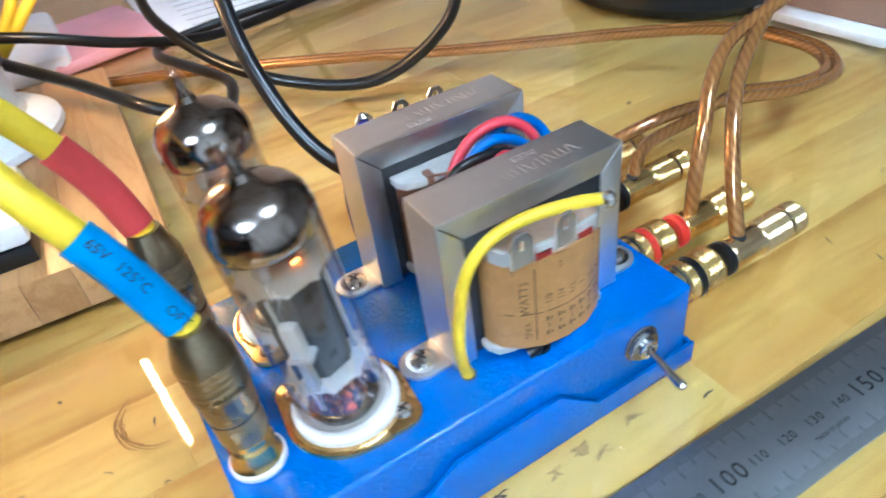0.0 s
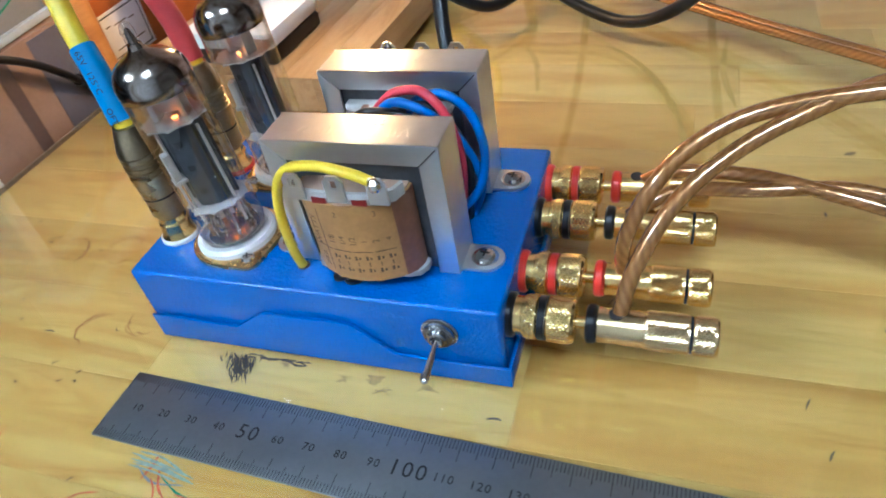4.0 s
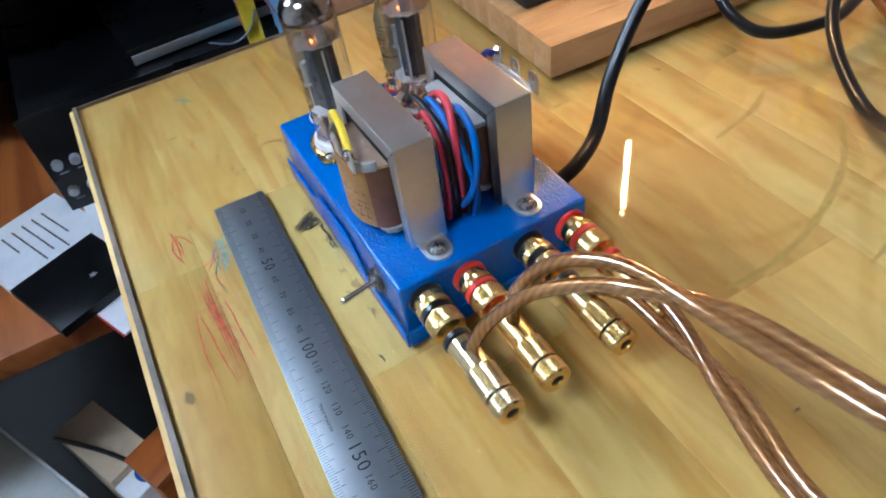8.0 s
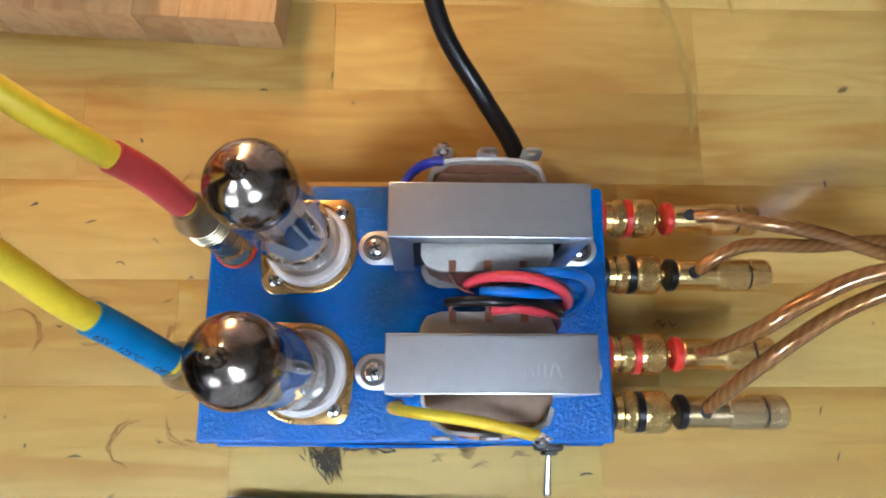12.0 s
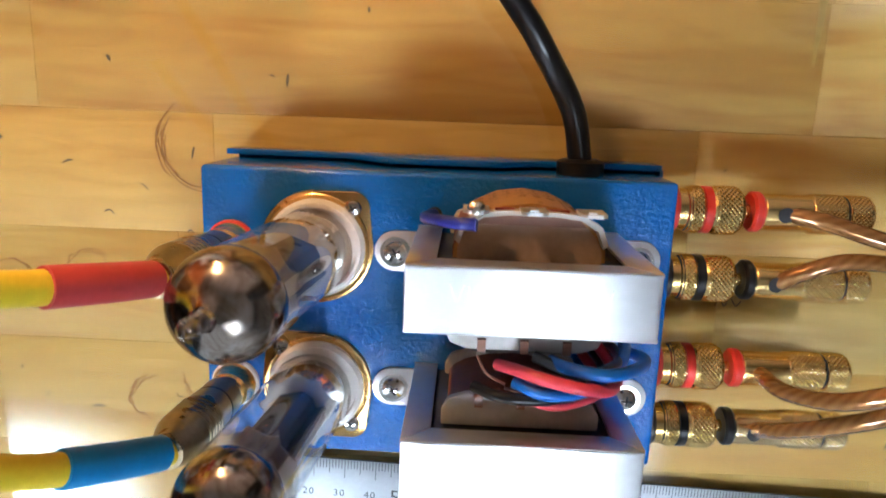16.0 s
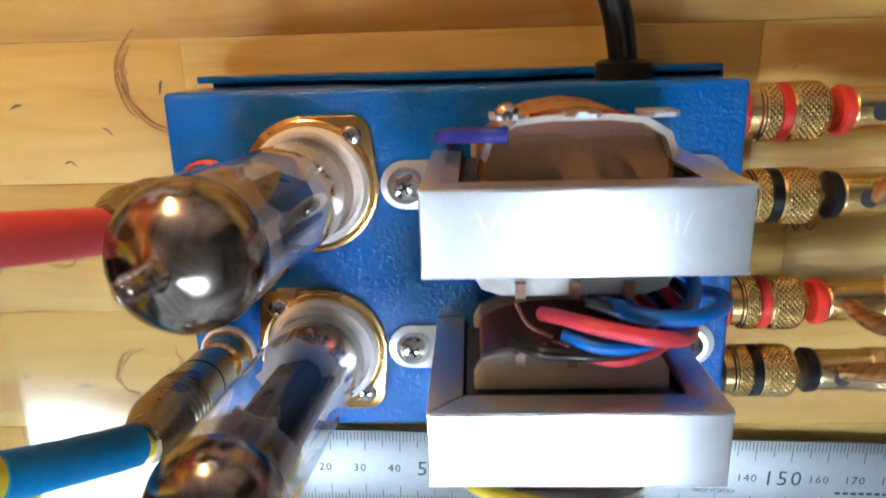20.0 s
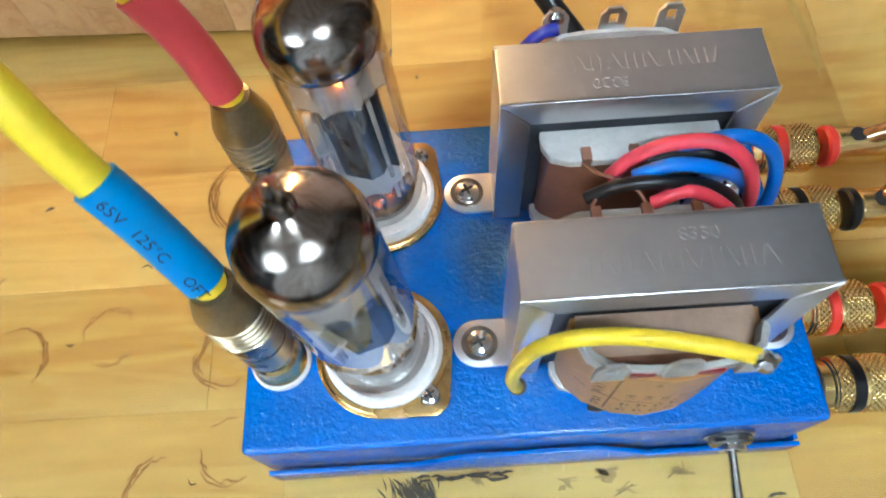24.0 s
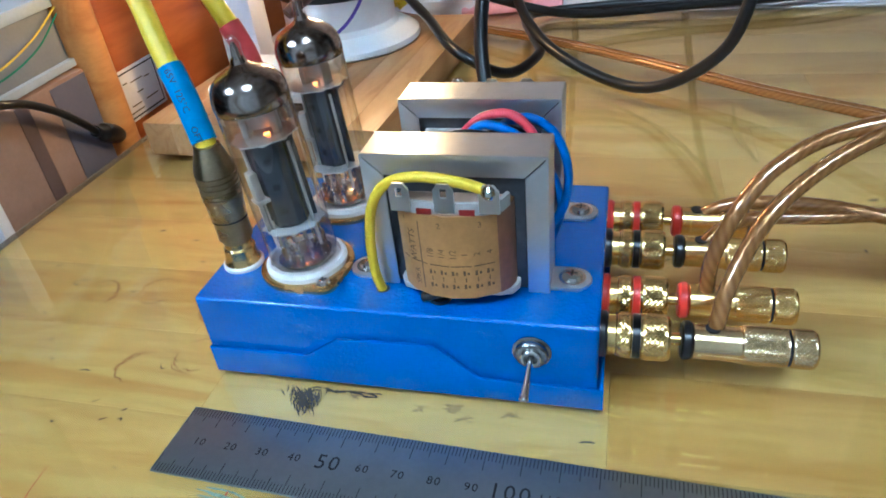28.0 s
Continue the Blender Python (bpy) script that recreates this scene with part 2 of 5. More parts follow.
WHITE_PLASTIC = worn("white_plastic", (0.74, 0.74, 0.73), 0.35, 0, 500, 40, 0.08, 0.05)
WHITE_PAPER = worn("white_paper", (0.78, 0.78, 0.80), 0.7, 0, 500, 40, 0.08, 0.1)
PINK_PAPER = worn("pink_paper", (0.72, 0.36, 0.42), 0.7, 0, 500, 40, 0.1, 0.1)
CARDBOARD = worn("brown_cardboard", (0.30, 0.19, 0.13), 0.75, 0, 500, 30, 0.15, 0.2)
CARDBOARD_PALE = worn("tan_cardboard", (0.52, 0.40, 0.27), 0.75, 0, 500, 30, 0.15, 0.2)
GREY_BOARD = worn("pale_grey_board", (0.50, 0.49, 0.45), 0.6, 0, 400, 30, 0.12, 0.1)
GREY_CARD = worn("grey_card", (0.24, 0.255, 0.29), 0.65, 0, 500, 30, 0.12, 0.1)
ANODE = worn("grey_anode", (0.09, 0.094, 0.105), 0.45, 0.4, 700, 120, 0.3, 0.15)
MICA = worn("mica_disc", (0.58, 0.57, 0.56), 0.4, 0, 700, 150, 0.2, 0.15)
GETTER = material("getter_mirror", (0.4, 0.35, 0.3), 0.15, 1.0)
net = Net(GETTER)
patch = net.noise(150, 4, 0.65, net.coords(), 0.8)
net.colour(net.ramp(patch, [(0.34, (0.14, 0.095, 0.065)), (0.46, (0.36, 0.30, 0.25)), (0.6, (0.50, 0.45, 0.41)), (0.72, (0.62, 0.58, 0.55))]))
net.gloss(patch, 0.1, 0.26)
GETTER_HAZE = thin_glass("getter_haze", (0.94, 0.91, 0.87), 0.25, 1.5, 2)
HOT = emitter("glowing_heater", (1.0, 0.25, 0.04), 22.0)
LAMP_GLOW = emitter("warm_lamp_glow", (1.0, 0.54, 0.20), BULB)
# unseen walls: orange tints reflections, dim cuts bounce, white fills the front faces
WALL_WARM_BOUNCE = worn("orange_bounce_wall", (0.84, 0.60, 0.46), 0.8, 0, 60, 3, 0.08, 0.1)
WALL_DIM = worn("dim_low_bounce_wall", (0.28, 0.26, 0.235), 0.8, 0, 60, 3, 0.08, 0.1)
WALL_FILL = worn("white_fill_wall", (0.68, 0.69, 0.69), 0.8, 0, 60, 3, 0.06, 0.1)
CEILING_PAINT = worn("ceiling_paint", (0.75, 0.73, 0.70), 0.8, 0, 60, 3, 0.05, 0.1)
# near-black colour carries the deep shade below the desk and shelf
FLOOR_SHADE = worn("shade_black_floor", (0.006, 0.005, 0.0045), 0.9, 0, 80, 5, 0.3, 0.1)
DESK_ORANGE = wood("orange_desk", (0.50, 0.18, 0.05), (0.42, 0.14, 0.035), (0.28, 0.08, 0.02), 0, 0.35, 20, 0.1, 0.2)
STRIP_WOOD = wood("light_edge_wood", (0.70, 0.36, 0.10), (0.64, 0.31, 0.08), (0.52, 0.22, 0.05), 1, 0.4, 40, 0.1, 0.2)
LIGHT_BLUE = worn("light_blue_print", (0.22, 0.45, 0.66), 0.5, 0, 500, 30, 0.12, 0.05)
DEEP_BLUE = worn("deep_blue_print", (0.02, 0.08, 0.38), 0.5, 0, 500, 30, 0.12, 0.05)
PURPLE = worn("purple_insulation", (0.09, 0.05, 0.38), 0.4, 0, 500, 30, 0.1, 0.05)
PALE_BLUE = worn("pale_blue_card", (0.42, 0.50, 0.60), 0.6, 0, 500, 30, 0.1, 0.05)
BAND = worn("dull_brown_tape", (0.13, 0.09, 0.085), 0.5, 0, 400, 30, 0.15, 0.05)
SLATE = worn("slate_print", (0.13, 0.125, 0.16), 0.55, 0, 400, 30, 0.12, 0.05)
GREEN = worn("green_insulation", (0.01, 0.22, 0.13), 0.4, 0, 500, 30, 0.1, 0.05)
HIFI_BLACK = worn("black_equipment", (0.004, 0.0042, 0.005), 0.28, 0.0, 400, 20, 0.3, 0.1)


def wound(m, waves, low, high, bump, distance, mid=None):
    """Stripes that run round a turned or swept form; waves: (cycles per millimetre along it, cycles round it)."""
    n = Net(m)
    uv = n.t.nodes.new("ShaderNodeUVMap")
    sep = n.t.nodes.new("ShaderNodeSeparateXYZ")
    n.link(uv.outputs[0], sep.inputs[0])

    def maths(op, a, b=None, c=None):
        k = n.t.nodes.new("ShaderNodeMath")
        k.operation = op
        for i, v in enumerate((a, b, c)):
            if v is None:
                continue
            if isinstance(v, (int, float)):
                k.inputs[i].default_value = v
            else:
                n.link(v, k.inputs[i])
        return k.outputs[0]

    total = None
    for along, round_ in waves:
        phase = maths("MULTIPLY_ADD", sep.outputs[0], 2 * math.pi * along, maths("MULTIPLY", sep.outputs[1], 2 * math.pi * round_))
        wave = maths("MULTIPLY_ADD", maths("SINE", phase), 0.5, 0.5)
        total = wave if total is None else maths("MULTIPLY", total, wave)
    speck = n.noise(2.2, 3, 0.6, uv.outputs[0])
    c = n.ramp(maths("MULTIPLY_ADD", speck, 0.5, maths("MULTIPLY", total, 0.5)), [(0.15, low), (0.85, high)])
    n.colour(c)
    n.bump(total, bump, distance)
    return m


COPPER = wound(material("clear_copper_cable", (0.45, 0.22, 0.08), 0.26, 0.5, 1.0), [(0.28, 5)], (0.27, 0.115, 0.028), (0.40, 0.195, 0.055), 0.2, 0.0002)


# ---- mesh tools, in millimetres ----
class Form:
    """Gathers vertices and faces of one mesh, in millimetres."""

    def __init__(self):
        self.v, self.f, self.uv = [], [], None

    def add(self, verts, faces):
        n = len(self.v)
        self.v += [tuple(p) for p in verts]
        self.f += [tuple(i + n for i in f) for f in faces]
        return self

    def box(self, x0, x1, y0, y1, z0, z1, bevel=0.0, steps=2):
        bm = bmesh.new()
        bmesh.ops.create_cube(bm, size=1)
        for p in bm.verts:
            p.co = ((x0 + x1) / 2 + p.co.x * (x1 - x0), (y0 + y1) / 2 + p.co.y * (y1 - y0), (z0 + z1) / 2 + p.co.z * (z1 - z0))
        if bevel:
            bmesh.ops.bevel(bm, geom=bm.edges[:], offset=bevel, segments=steps, affect="EDGES", profile=0.5)
        return self.take(bm)

    def take(self, bm):
        bm.verts.index_update()
        self.add([p.co[:] for p in bm.verts], [[p.index for p in f.verts] for f in bm.faces])
        bm.free()
        return self

    def prism(self, outline, axis, d0, d1, bevel=0.0):
        """An outline in the plane across axis (x: yz, y: xz, z: xy), drawn out from d0 to d1."""
        put = {"x": lambda a, b, d: (d, a, b), "y": lambda a, b, d: (a, d, b), "z": lambda a, b, d: (a, b, d)}[axis]
        bm = bmesh.new()
        low = [bm.verts.new(put(a, b, d0)) for a, b in outline]
        high = [bm.verts.new(put(a, b, d1)) for a, b in outline]
        n = len(outline)
        bm.faces.new(low[::-1])
        bm.faces.new(high)
        for i in range(n):
            bm.faces.new((low[i], low[(i + 1) % n], high[(i + 1) % n], high[i]))
        bmesh.ops.recalc_face_normals(bm, faces=bm.faces[:])
        if bevel:
            bmesh.ops.bevel(bm, geom=bm.edges[:], offset=bevel, segments=2, affect="EDGES", profile=0.5)
        return self.take(bm)

    def lathe(self, profile, segs=32, m=None, ring=None):
        """A profile of (radius, height) turned round z; m: a matrix in millimetres; ring(angle): a factor on the radius."""
        verts, faces, n = [], [], len(profile)
        for k in range(segs):
            a = 2 * math.pi * k / segs
            for r, z in profile:
                verts.append(Vector((r * math.cos(a), r * math.sin(a), z)))
        for k in range(segs):
            j = (k + 1) % segs
            for i in range(n - 1):
                faces.append((k * n + i, j * n + i, j * n + i + 1, k * n + i + 1))
        if profile[0][0] > 1e-6:
            faces.append(tuple(k * n for k in range(segs))[::-1])
        if profile[-1][0] > 1e-6:
            faces.append(tuple(k * n + n - 1 for k in range(segs)))
        base = len(self.v)
        self.uv = (self.uv or {}) | {base + k * n + i: (profile[i][1], k / segs) for k in range(segs) for i in range(n)}
        if m is not None:
            verts = [m @ p for p in verts]
        return self.add(verts, faces)

    def knurl(self, r, z0, z1, m, segs=56, depth=0.22, pitch=0.55):
        """A band of small pressed diamonds round z from z0 to z1."""
        rows = max(3, int((z1 - z0) / pitch))
        verts, faces = [], []
        for i in range(rows + 1):
            z = z0 + (z1 - z0) * i / rows
            for k in range(segs):
                a = 2 * math.pi * k / segs
                rr = r - (depth if (i + k) % 2 else 0.0) if 0 < i < rows else r - depth
                verts.append(m @ Vector((rr * math.cos(a), rr * math.sin(a), z)))
        for i in range(rows):
            for k in range(segs):
                j = (k + 1) % segs
                a, b, c, d = i * segs + k, i * segs + j, (i + 1) * segs + j, (i + 1) * segs + k
                faces += [(a, b, d), (b, c, d)] if (i + k) % 2 == 0 else [(a, b, c), (a, c, d)]
        return self.add(verts, faces)

    def tube(self, points, r, segs=12, steps=6, taper=None, cap=True):
        """A round cable through the points, smoothed."""
        pts = smooth_line(points, steps)
        n = len(pts)
        side = None
        verts, faces, uv, run = [], [], [], 0.0
        for i, p in enumerate(pts):
            d = (pts[min(i + 1, n - 1)] - pts[max(i - 1, 0)]).normalized()
            if side is None:
                side = d.cross(Vector((0.3, 0.2, 1))).normalized()
            side = (side - d * side.dot(d)).normalized()
            up = d.cross(side)
            rr = r * (taper(i / (n - 1)) if taper else 1)
            if i:
                run += (p - pts[i - 1]).length
            for k in range(segs):
                a = 2 * math.pi * k / segs
                verts.append(p + rr * (math.cos(a) * side + math.sin(a) * up))
                uv.append((run, k / segs))
        for i in range(n - 1):
            for k in range(segs):
                j = (k + 1) % segs
                faces.append((i * segs + k, i * segs + j, (i + 1) * segs + j, (i + 1) * segs + k))
        if cap:
            faces += [tuple(range(segs))[::-1], tuple((n - 1) * segs + k for k in range(segs))]
        base = len(self.v)
        self.add(verts, faces)
        self.uv = (self.uv or {}) | {base + i: t for i, t in enumerate(uv)}
        return self


def smooth_line(points, steps=6):
    p = [Vector(q) for q in points]
    if len(p) < 3 or steps < 2:
        return p
    ext = [2 * p[0] - p[1], *p, 2 * p[-1] - p[-2]]
    out = []
    for i in range(1, len(ext) - 2):
        a, b, c, d = ext[i - 1 : i + 3]
        for k in range(steps):
            t = k / steps
            out.append(0.5 * (2 * b + (c - a) * t + (2 * a - 5 * b + 4 * c - d) * t * t + (3 * b - a - 3 * c + d) * t**3))
    return out + [p[-1]]


def mesh_of(name, form, mat, smooth=28):
    me = bpy.data.meshes.new(name)
    me.from_pydata([(x * MM, y * MM, z * MM) for x, y, z in form.v], [], form.f)
    bm = bmesh.new()
    bm.from_mesh(me)
    bmesh.ops.recalc_face_normals(bm, faces=bm.faces[:])
    bm.to_mesh(me)
    bm.free()
    for p in me.polygons:
        p.use_smooth = True
    me.set_sharp_from_angle(angle=radians(smooth))
    if form.uv:
        layer = me.uv_layers.new(name="UVMap")
        for poly in me.polygons:
            ks = [form.uv.get(me.loops[i].vertex_index, (0, 0)) for i in poly.loop_indices]
            wrap = max(k[1] for k in ks) - min(k[1] for k in ks) > 0.5
            for i, (u, w) in zip(poly.loop_indices, ks):
                layer.data[i].uv = (u, w + (1.0 if wrap and w < 0.5 else 0.0))
    me.materials.append(mat)
    return me


def thing(name, x, y, z, label, category, group="", turn=0.0, kind=""):
    ob = new(name)
    ob.matrix_world = pose(x * MM, y * MM, z * MM, 0, 0, turn)
    return tagged(ob, label, category, group, kind)


def part(name, form, mat, parent=None, label="", smooth=28, at=None):
    ob = new(name, mesh_of(name, form, mat, smooth))
    if parent is not None:
        ob.parent = parent
    if at is not None:
        ob.matrix_local = at
    return tagged(ob, label)


def solid(name, form, mat, label, category, at=(0, 0, 0), group="", kind="", turn=0.0, smooth=28):
    ob = new(name, mesh_of(name, form, mat, smooth))
    ob.matrix_world = pose(at[0] * MM, at[1] * MM, at[2] * MM, 0, 0, turn)
    return tagged(ob, label, category, group, kind)


def letters(name, text, size, mat, parent, m, depth=0.05, label=""):
    """Raised or printed characters as a mesh; m places them, in millimetres, reading along x with y up."""
    cu = bpy.data.curves.new(name, "FONT")
    cu.body, cu.size, cu.align_x, cu.align_y, cu.extrude = text, size, "CENTER", "CENTER", depth
    cu.resolution_u = 2
    tmp = new(name, cu)
    bpy.context.view_layer.update()
    me = bpy.data.meshes.new_from_object(tmp.evaluated_get(bpy.context.evaluated_depsgraph_get()))
    bpy.data.objects.remove(tmp)
    bpy.data.curves.remove(cu)
    for p in me.vertices:
        p.co = (m @ p.co) * MM
    me.materials.clear()
    me.materials.append(mat)
    ob = new(name, me)
    ob.parent = parent
    return tagged(ob, label)


def arc(cx, cy, r, a0, a1, n):
    return [(cx + r * math.cos(radians(a0 + (a1 - a0) * i / n)), cy + r * math.sin(radians(a0 + (a1 - a0) * i / n))) for i in range(n + 1)]


# ---- the added room that closes the place; unseen walls toned for bounce ----
def room():
    def slab(name, *b, mat=WALL_DIM):
        solid(name, Form().box(*b), mat, "plain room surface added to close the place and set its bounce light", "wall", kind="structure")
    slab("wall_north", -1500, 1900, 900, 950, -750, 1700, mat=WALL_WARM_BOUNCE)
    slab("wall_south", -1500, 1900, -1650, -1600, -750, 1700, mat=WALL_FILL)
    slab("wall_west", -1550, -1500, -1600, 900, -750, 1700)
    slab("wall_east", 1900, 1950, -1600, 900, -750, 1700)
    slab("floor", -1550, 1950, -1650, 950, -800, -750, mat=FLOOR_SHADE)
    slab("ceiling", -1550, 1950, -1650, 950, 1700, 1750, mat=CEILING_PAINT)


room()


def ceiling_panel(x, y, z, sx, sy, glow):
    p = thing("ceiling_light", x, y, z, "hanging white panel light with a glowing cover", "light", "ceiling panels")
    part("diffuser", Form().box(-sx / 2, sx / 2, -sy / 2, sy / 2, 0, 40, 4), glow, p, "softly glowing white cover")
    part("back_cover", Form().box(-sx / 2 + 60, sx / 2 - 60, -sy / 2 + 60, sy / 2 - 60, 40.2, 47), WHITE_PLASTIC, p, "white upper cover")
    for s in (-1, 1):
        part("rim", Form().box(-sx / 2 - 12, sx / 2 + 12, s * (sy / 2 + 6) - 5, s * (sy / 2 + 6) + 5, 12, 30, 2), WHITE_PLASTIC, p)
        part("rod", Form().tube([(s * sx * 0.35, 0, 40.2), (s * sx * 0.35, 0, 1699.5 - z)], 5, 12, 1), WHITE_PLASTIC, p)


ceiling_panel(280, -760, 1390, 740, 740, PANEL_GLOW)
ceiling_panel(-690, -650, 800, 640, 600, PANEL_GLOW_SIDE)


# ---- desk with its clear sheet ----
X0, X1, Y0, Y1 = -194, 640, -110, 620


def desk():
    top = thing("desk", 200, 250, -22, "yellow varnished pine desk of glued staves with scribbled marks", "desk")
    rng = random.Random(4)
    # rows of staves 36 wide; the joints and tones that show round the amplifier are given, the rest vary
    fixed = {-39: ((-49, PINE_PALE), (73.5, PINE_PALE), (250, PINE_HONEY)), -3: ((-70, PINE_PALE), (95, PINE), (260, PINE)),
             33: ((-58, PINE_HONEY), (84, PINE), (290, PINE)), 69: ((-110, PINE), (116, PINE_HONEY), (300, PINE_PALE)),
             105: ((-20, PINE), (117, PINE_HONEY), (310, PINE_PALE)), -75: ((-120, PINE), (150, PINE_PALE)), -111: ((-20, PINE_PALE), (180, PINE))}
    y = -111
    while y < Y1:
        y0, y1 = (Y0 if y == -111 else y), min(y + 36, Y1)
        x, row = X0, list(fixed.get(y, ()))
        while x < X1:
            x1, mat = row.pop(0) if row else (min(x + rng.uniform(130, 280), X1), rng.choice((PINE, PINE, PINE_PALE, PINE_HONEY)))
            if X1 - x1 < 60:
                x1 = X1
            part("stave", Form().box(x - 200 + 0.05, x1 - 200 - 0.05, y0 - 250 + 0.05, y1 - 250 - 0.05, 0, 19.5, 0.12), mat, top)
            x = x1
        y = y1
    for lx, ly in ((X0 + 60, Y0 + 60), (X1 - 60, Y0 + 60), (X0 + 60, Y1 - 60), (X1 - 60, Y1 - 60)):
        part("leg", Form().box(lx - 230, lx - 170, ly - 280, ly - 220, -728, 0, 2), PINE, top)
    sheet = solid("clear_sheet", Form().box(X0 + 2, X1, Y0 + 5, Y1, -2.2, 0), GLASS_SHEET, "clear acrylic sheet lying on the pine desktop", "desk cover")
    for b in ((X0 + 0.9, X0 + 1.9, Y0 + 2.6, Y1), (X0 + 1.95, X1, Y0 + 2.6, Y0 + 4.9)):
        part("edge", Form().box(b[0], b[1], b[2], b[3], -2.45, -0.3), SHEET_EDGE, sheet, "dull dark edge of the sheet")


desk()


def scrawl(name, label, strokes, mat, z=-2.15):
    """Strokes of (points, width) drawn flat on the wood."""
    x0, y0 = strokes[0][0][0][:2]
    t = thing(name, x0, y0, z, label, "mark")
    for order, (pts, w) in enumerate(strokes):
        line = smooth_line([(x - x0, y - y0, 0) for x, y in pts], 6)
        f, n = Form(), len(line)
        rng = random.Random(n + int(abs(x0)))
        verts, faces = [], []
        for i, p in enumerate(line):
            d = (line[min(i + 1, n - 1)] - line[max(i - 1, 0)]).normalized()
            ww = w * (0.35 + 0.65 * math.sin(math.pi * (i + 0.5) / n)) * rng.uniform(0.6, 1.2) / 2
            side = Vector((-d.y, d.x, 0)) * ww
            verts += [p + side, p - side]
        faces = [(2 * i, 2 * i + 1, 2 * i + 3, 2 * i + 2) for i in range(n - 1)]
        f.add([(v.x, v.y, 0.03 + 0.004 * order) for v in verts], faces)
        part("stroke", f, mat, t)
    return t


def marks():
    rng = random.Random(12)
    red = [([(6, -85), (18, -86.4), (30, -87), (46, -86)], 0.7), ([(8, -84), (20, -82.6), (30, -82), (48, -80)], 0.8), ([(6, -73), (14, -72.2), (22, -72), (40, -71)], 0.8), ([(-13, -72), (-6, -72), (1, -70)], 0.7)]
    for k in range(15):
        a, b = rng.uniform(-12, 14), rng.uniform(14, 46)
        off = rng.gauss(0, 1.6)
        red.append(([(a, -78.2 + off), (a * 0.6 + b * 0.4, -77.8 + off * 0.8 + rng.uniform(-0.8, 0.8)), (b, -76.6 + off * 0.9)], rng.uniform(0.2, 0.55)))
    red += [([(x + rng.gauss(0, 1.5), -78 + rng.gauss(0, 3.2)), (x + 3, -77.6 + rng.gauss(0, 3)), (x + rng.uniform(4, 9), -77 + rng.gauss(0, 3))], rng.uniform(0.15, 0.4)) for x in range(-12, 48, 2)]
    scrawl("red_scribble", "red crayon scribble on the wood under the clear sheet", red, RED_INK)
    scrawl("red_scribble", "small red crayon scribble on the wood", [([(-50, -83), (-41, -82), (-30, -82)], 1.0), ([(-46, -82), (-42, -78), (-36, -76)], 0.8), ([(-44, -83), (-36, -84.4), (-26, -82)], 1.1), ([(-45, -81.6), (-38, -80.6), (-31, -81)], 0.8)], RED_INK)
    scrawl("red_scribble", "short red crayon strokes beside the blue smear", [([(-26, -70), (-25, -66), (-25, -62)], 1.0), ([(-15, -74), (-19, -71), (-22, -66)], 0.9), ([(-18, -76), (-20, -72), (-23, -69)], 0.7)], RED_INK)
    scrawl("red_stroke", "thin red pen stroke on the wood", [([(-80, -80), (-82, -72), (-83, -63)], 0.5)], RED_INK)
    scrawl("red_stroke", "thin red pen stroke on the wood", [([(-116, -55), (-111, -57), (-106, -55)], 0.7)], RED_INK)
    dark = []
    for k in range(125):
        u = rng.random()
        x0, y0 = -19.0 + 3.0 * u + rng.gauss(0, 3.2) * (1.15 - 0.6 * u), -22.4 - 8.5 * u * rng.uniform(0.4, 1.0)
        L, a = rng.uniform(1.6, 5.5), rng.gauss(-1.2, 0.26)
        dark.append(([(x0, y0), (x0 + L * 0.5 * math.cos(a) + rng.uniform(-0.25, 0.25), y0 + L * 0.5 * math.sin(a)), (x0 + L * math.cos(a), y0 + L * math.sin(a))], rng.uniform(0.15, 0.6)))
    for k in range(16):
        x0, y0 = rng.uniform(-18, 4), -22.6 - abs(rng.gauss(0, 0.8))
        dark.append(([(x0, y0), (x0 + 1.6, y0 + rng.uniform(-0.4, 0.4)), (x0 + rng.uniform(2, 5), y0 + rng.uniform(-0.6, 0.5))], rng.uniform(0.3, 1.1)))
    scrawl("dark_scribble", "dark ink scribble in front of the amplifier", dark, DARK_MARK)
    for cx, cy, r, a0, a1 in ((-98, 18, 8, 20, 350), (-62.5, -13.4, 8, 0, 350), (-79.5, -22.2, 8, 10, 360), (-124, 14, 9, -60, 80), (-66, 10, 8, 100, 260), (-60, 60, 14, 120, 230)):
        strokes = []
        for i in range(6):
            a, rr = rng.uniform(a0, a1 - 60), r * rng.uniform(0.9, 1.06)
            ring = [(x + rng.uniform(-0.6, 0.6), y + rng.uniform(-0.6, 0.6)) for x, y in arc(cx + rng.uniform(-0.8, 0.8), cy, rr, a, a + rng.uniform(40, 110), 6)]
            strokes.append((ring, rng.uniform(0.3, 0.9)))
        scrawl("pencil_ring", "faint broken ring stain on the wood", strokes, RING_STAIN)
    for k in range(46):
        x, y = rng.uniform(-170, 250), rng.uniform(-100, 200)
        if -52 < x < 72 and -22 < y < 60:
            continue
        a, L = rng.uniform(0, 6.3), rng.uniform(1.0, 5.0)
        scrawl("speck", "small dark nick in the wood", [([(x, y), (x + L * 0.5 * math.cos(a), y + L * 0.5 * math.sin(a) + 0.4), (x + L * math.cos(a), y + L * math.sin(a))], rng.uniform(0.4, 1.3))], GREY_INK)
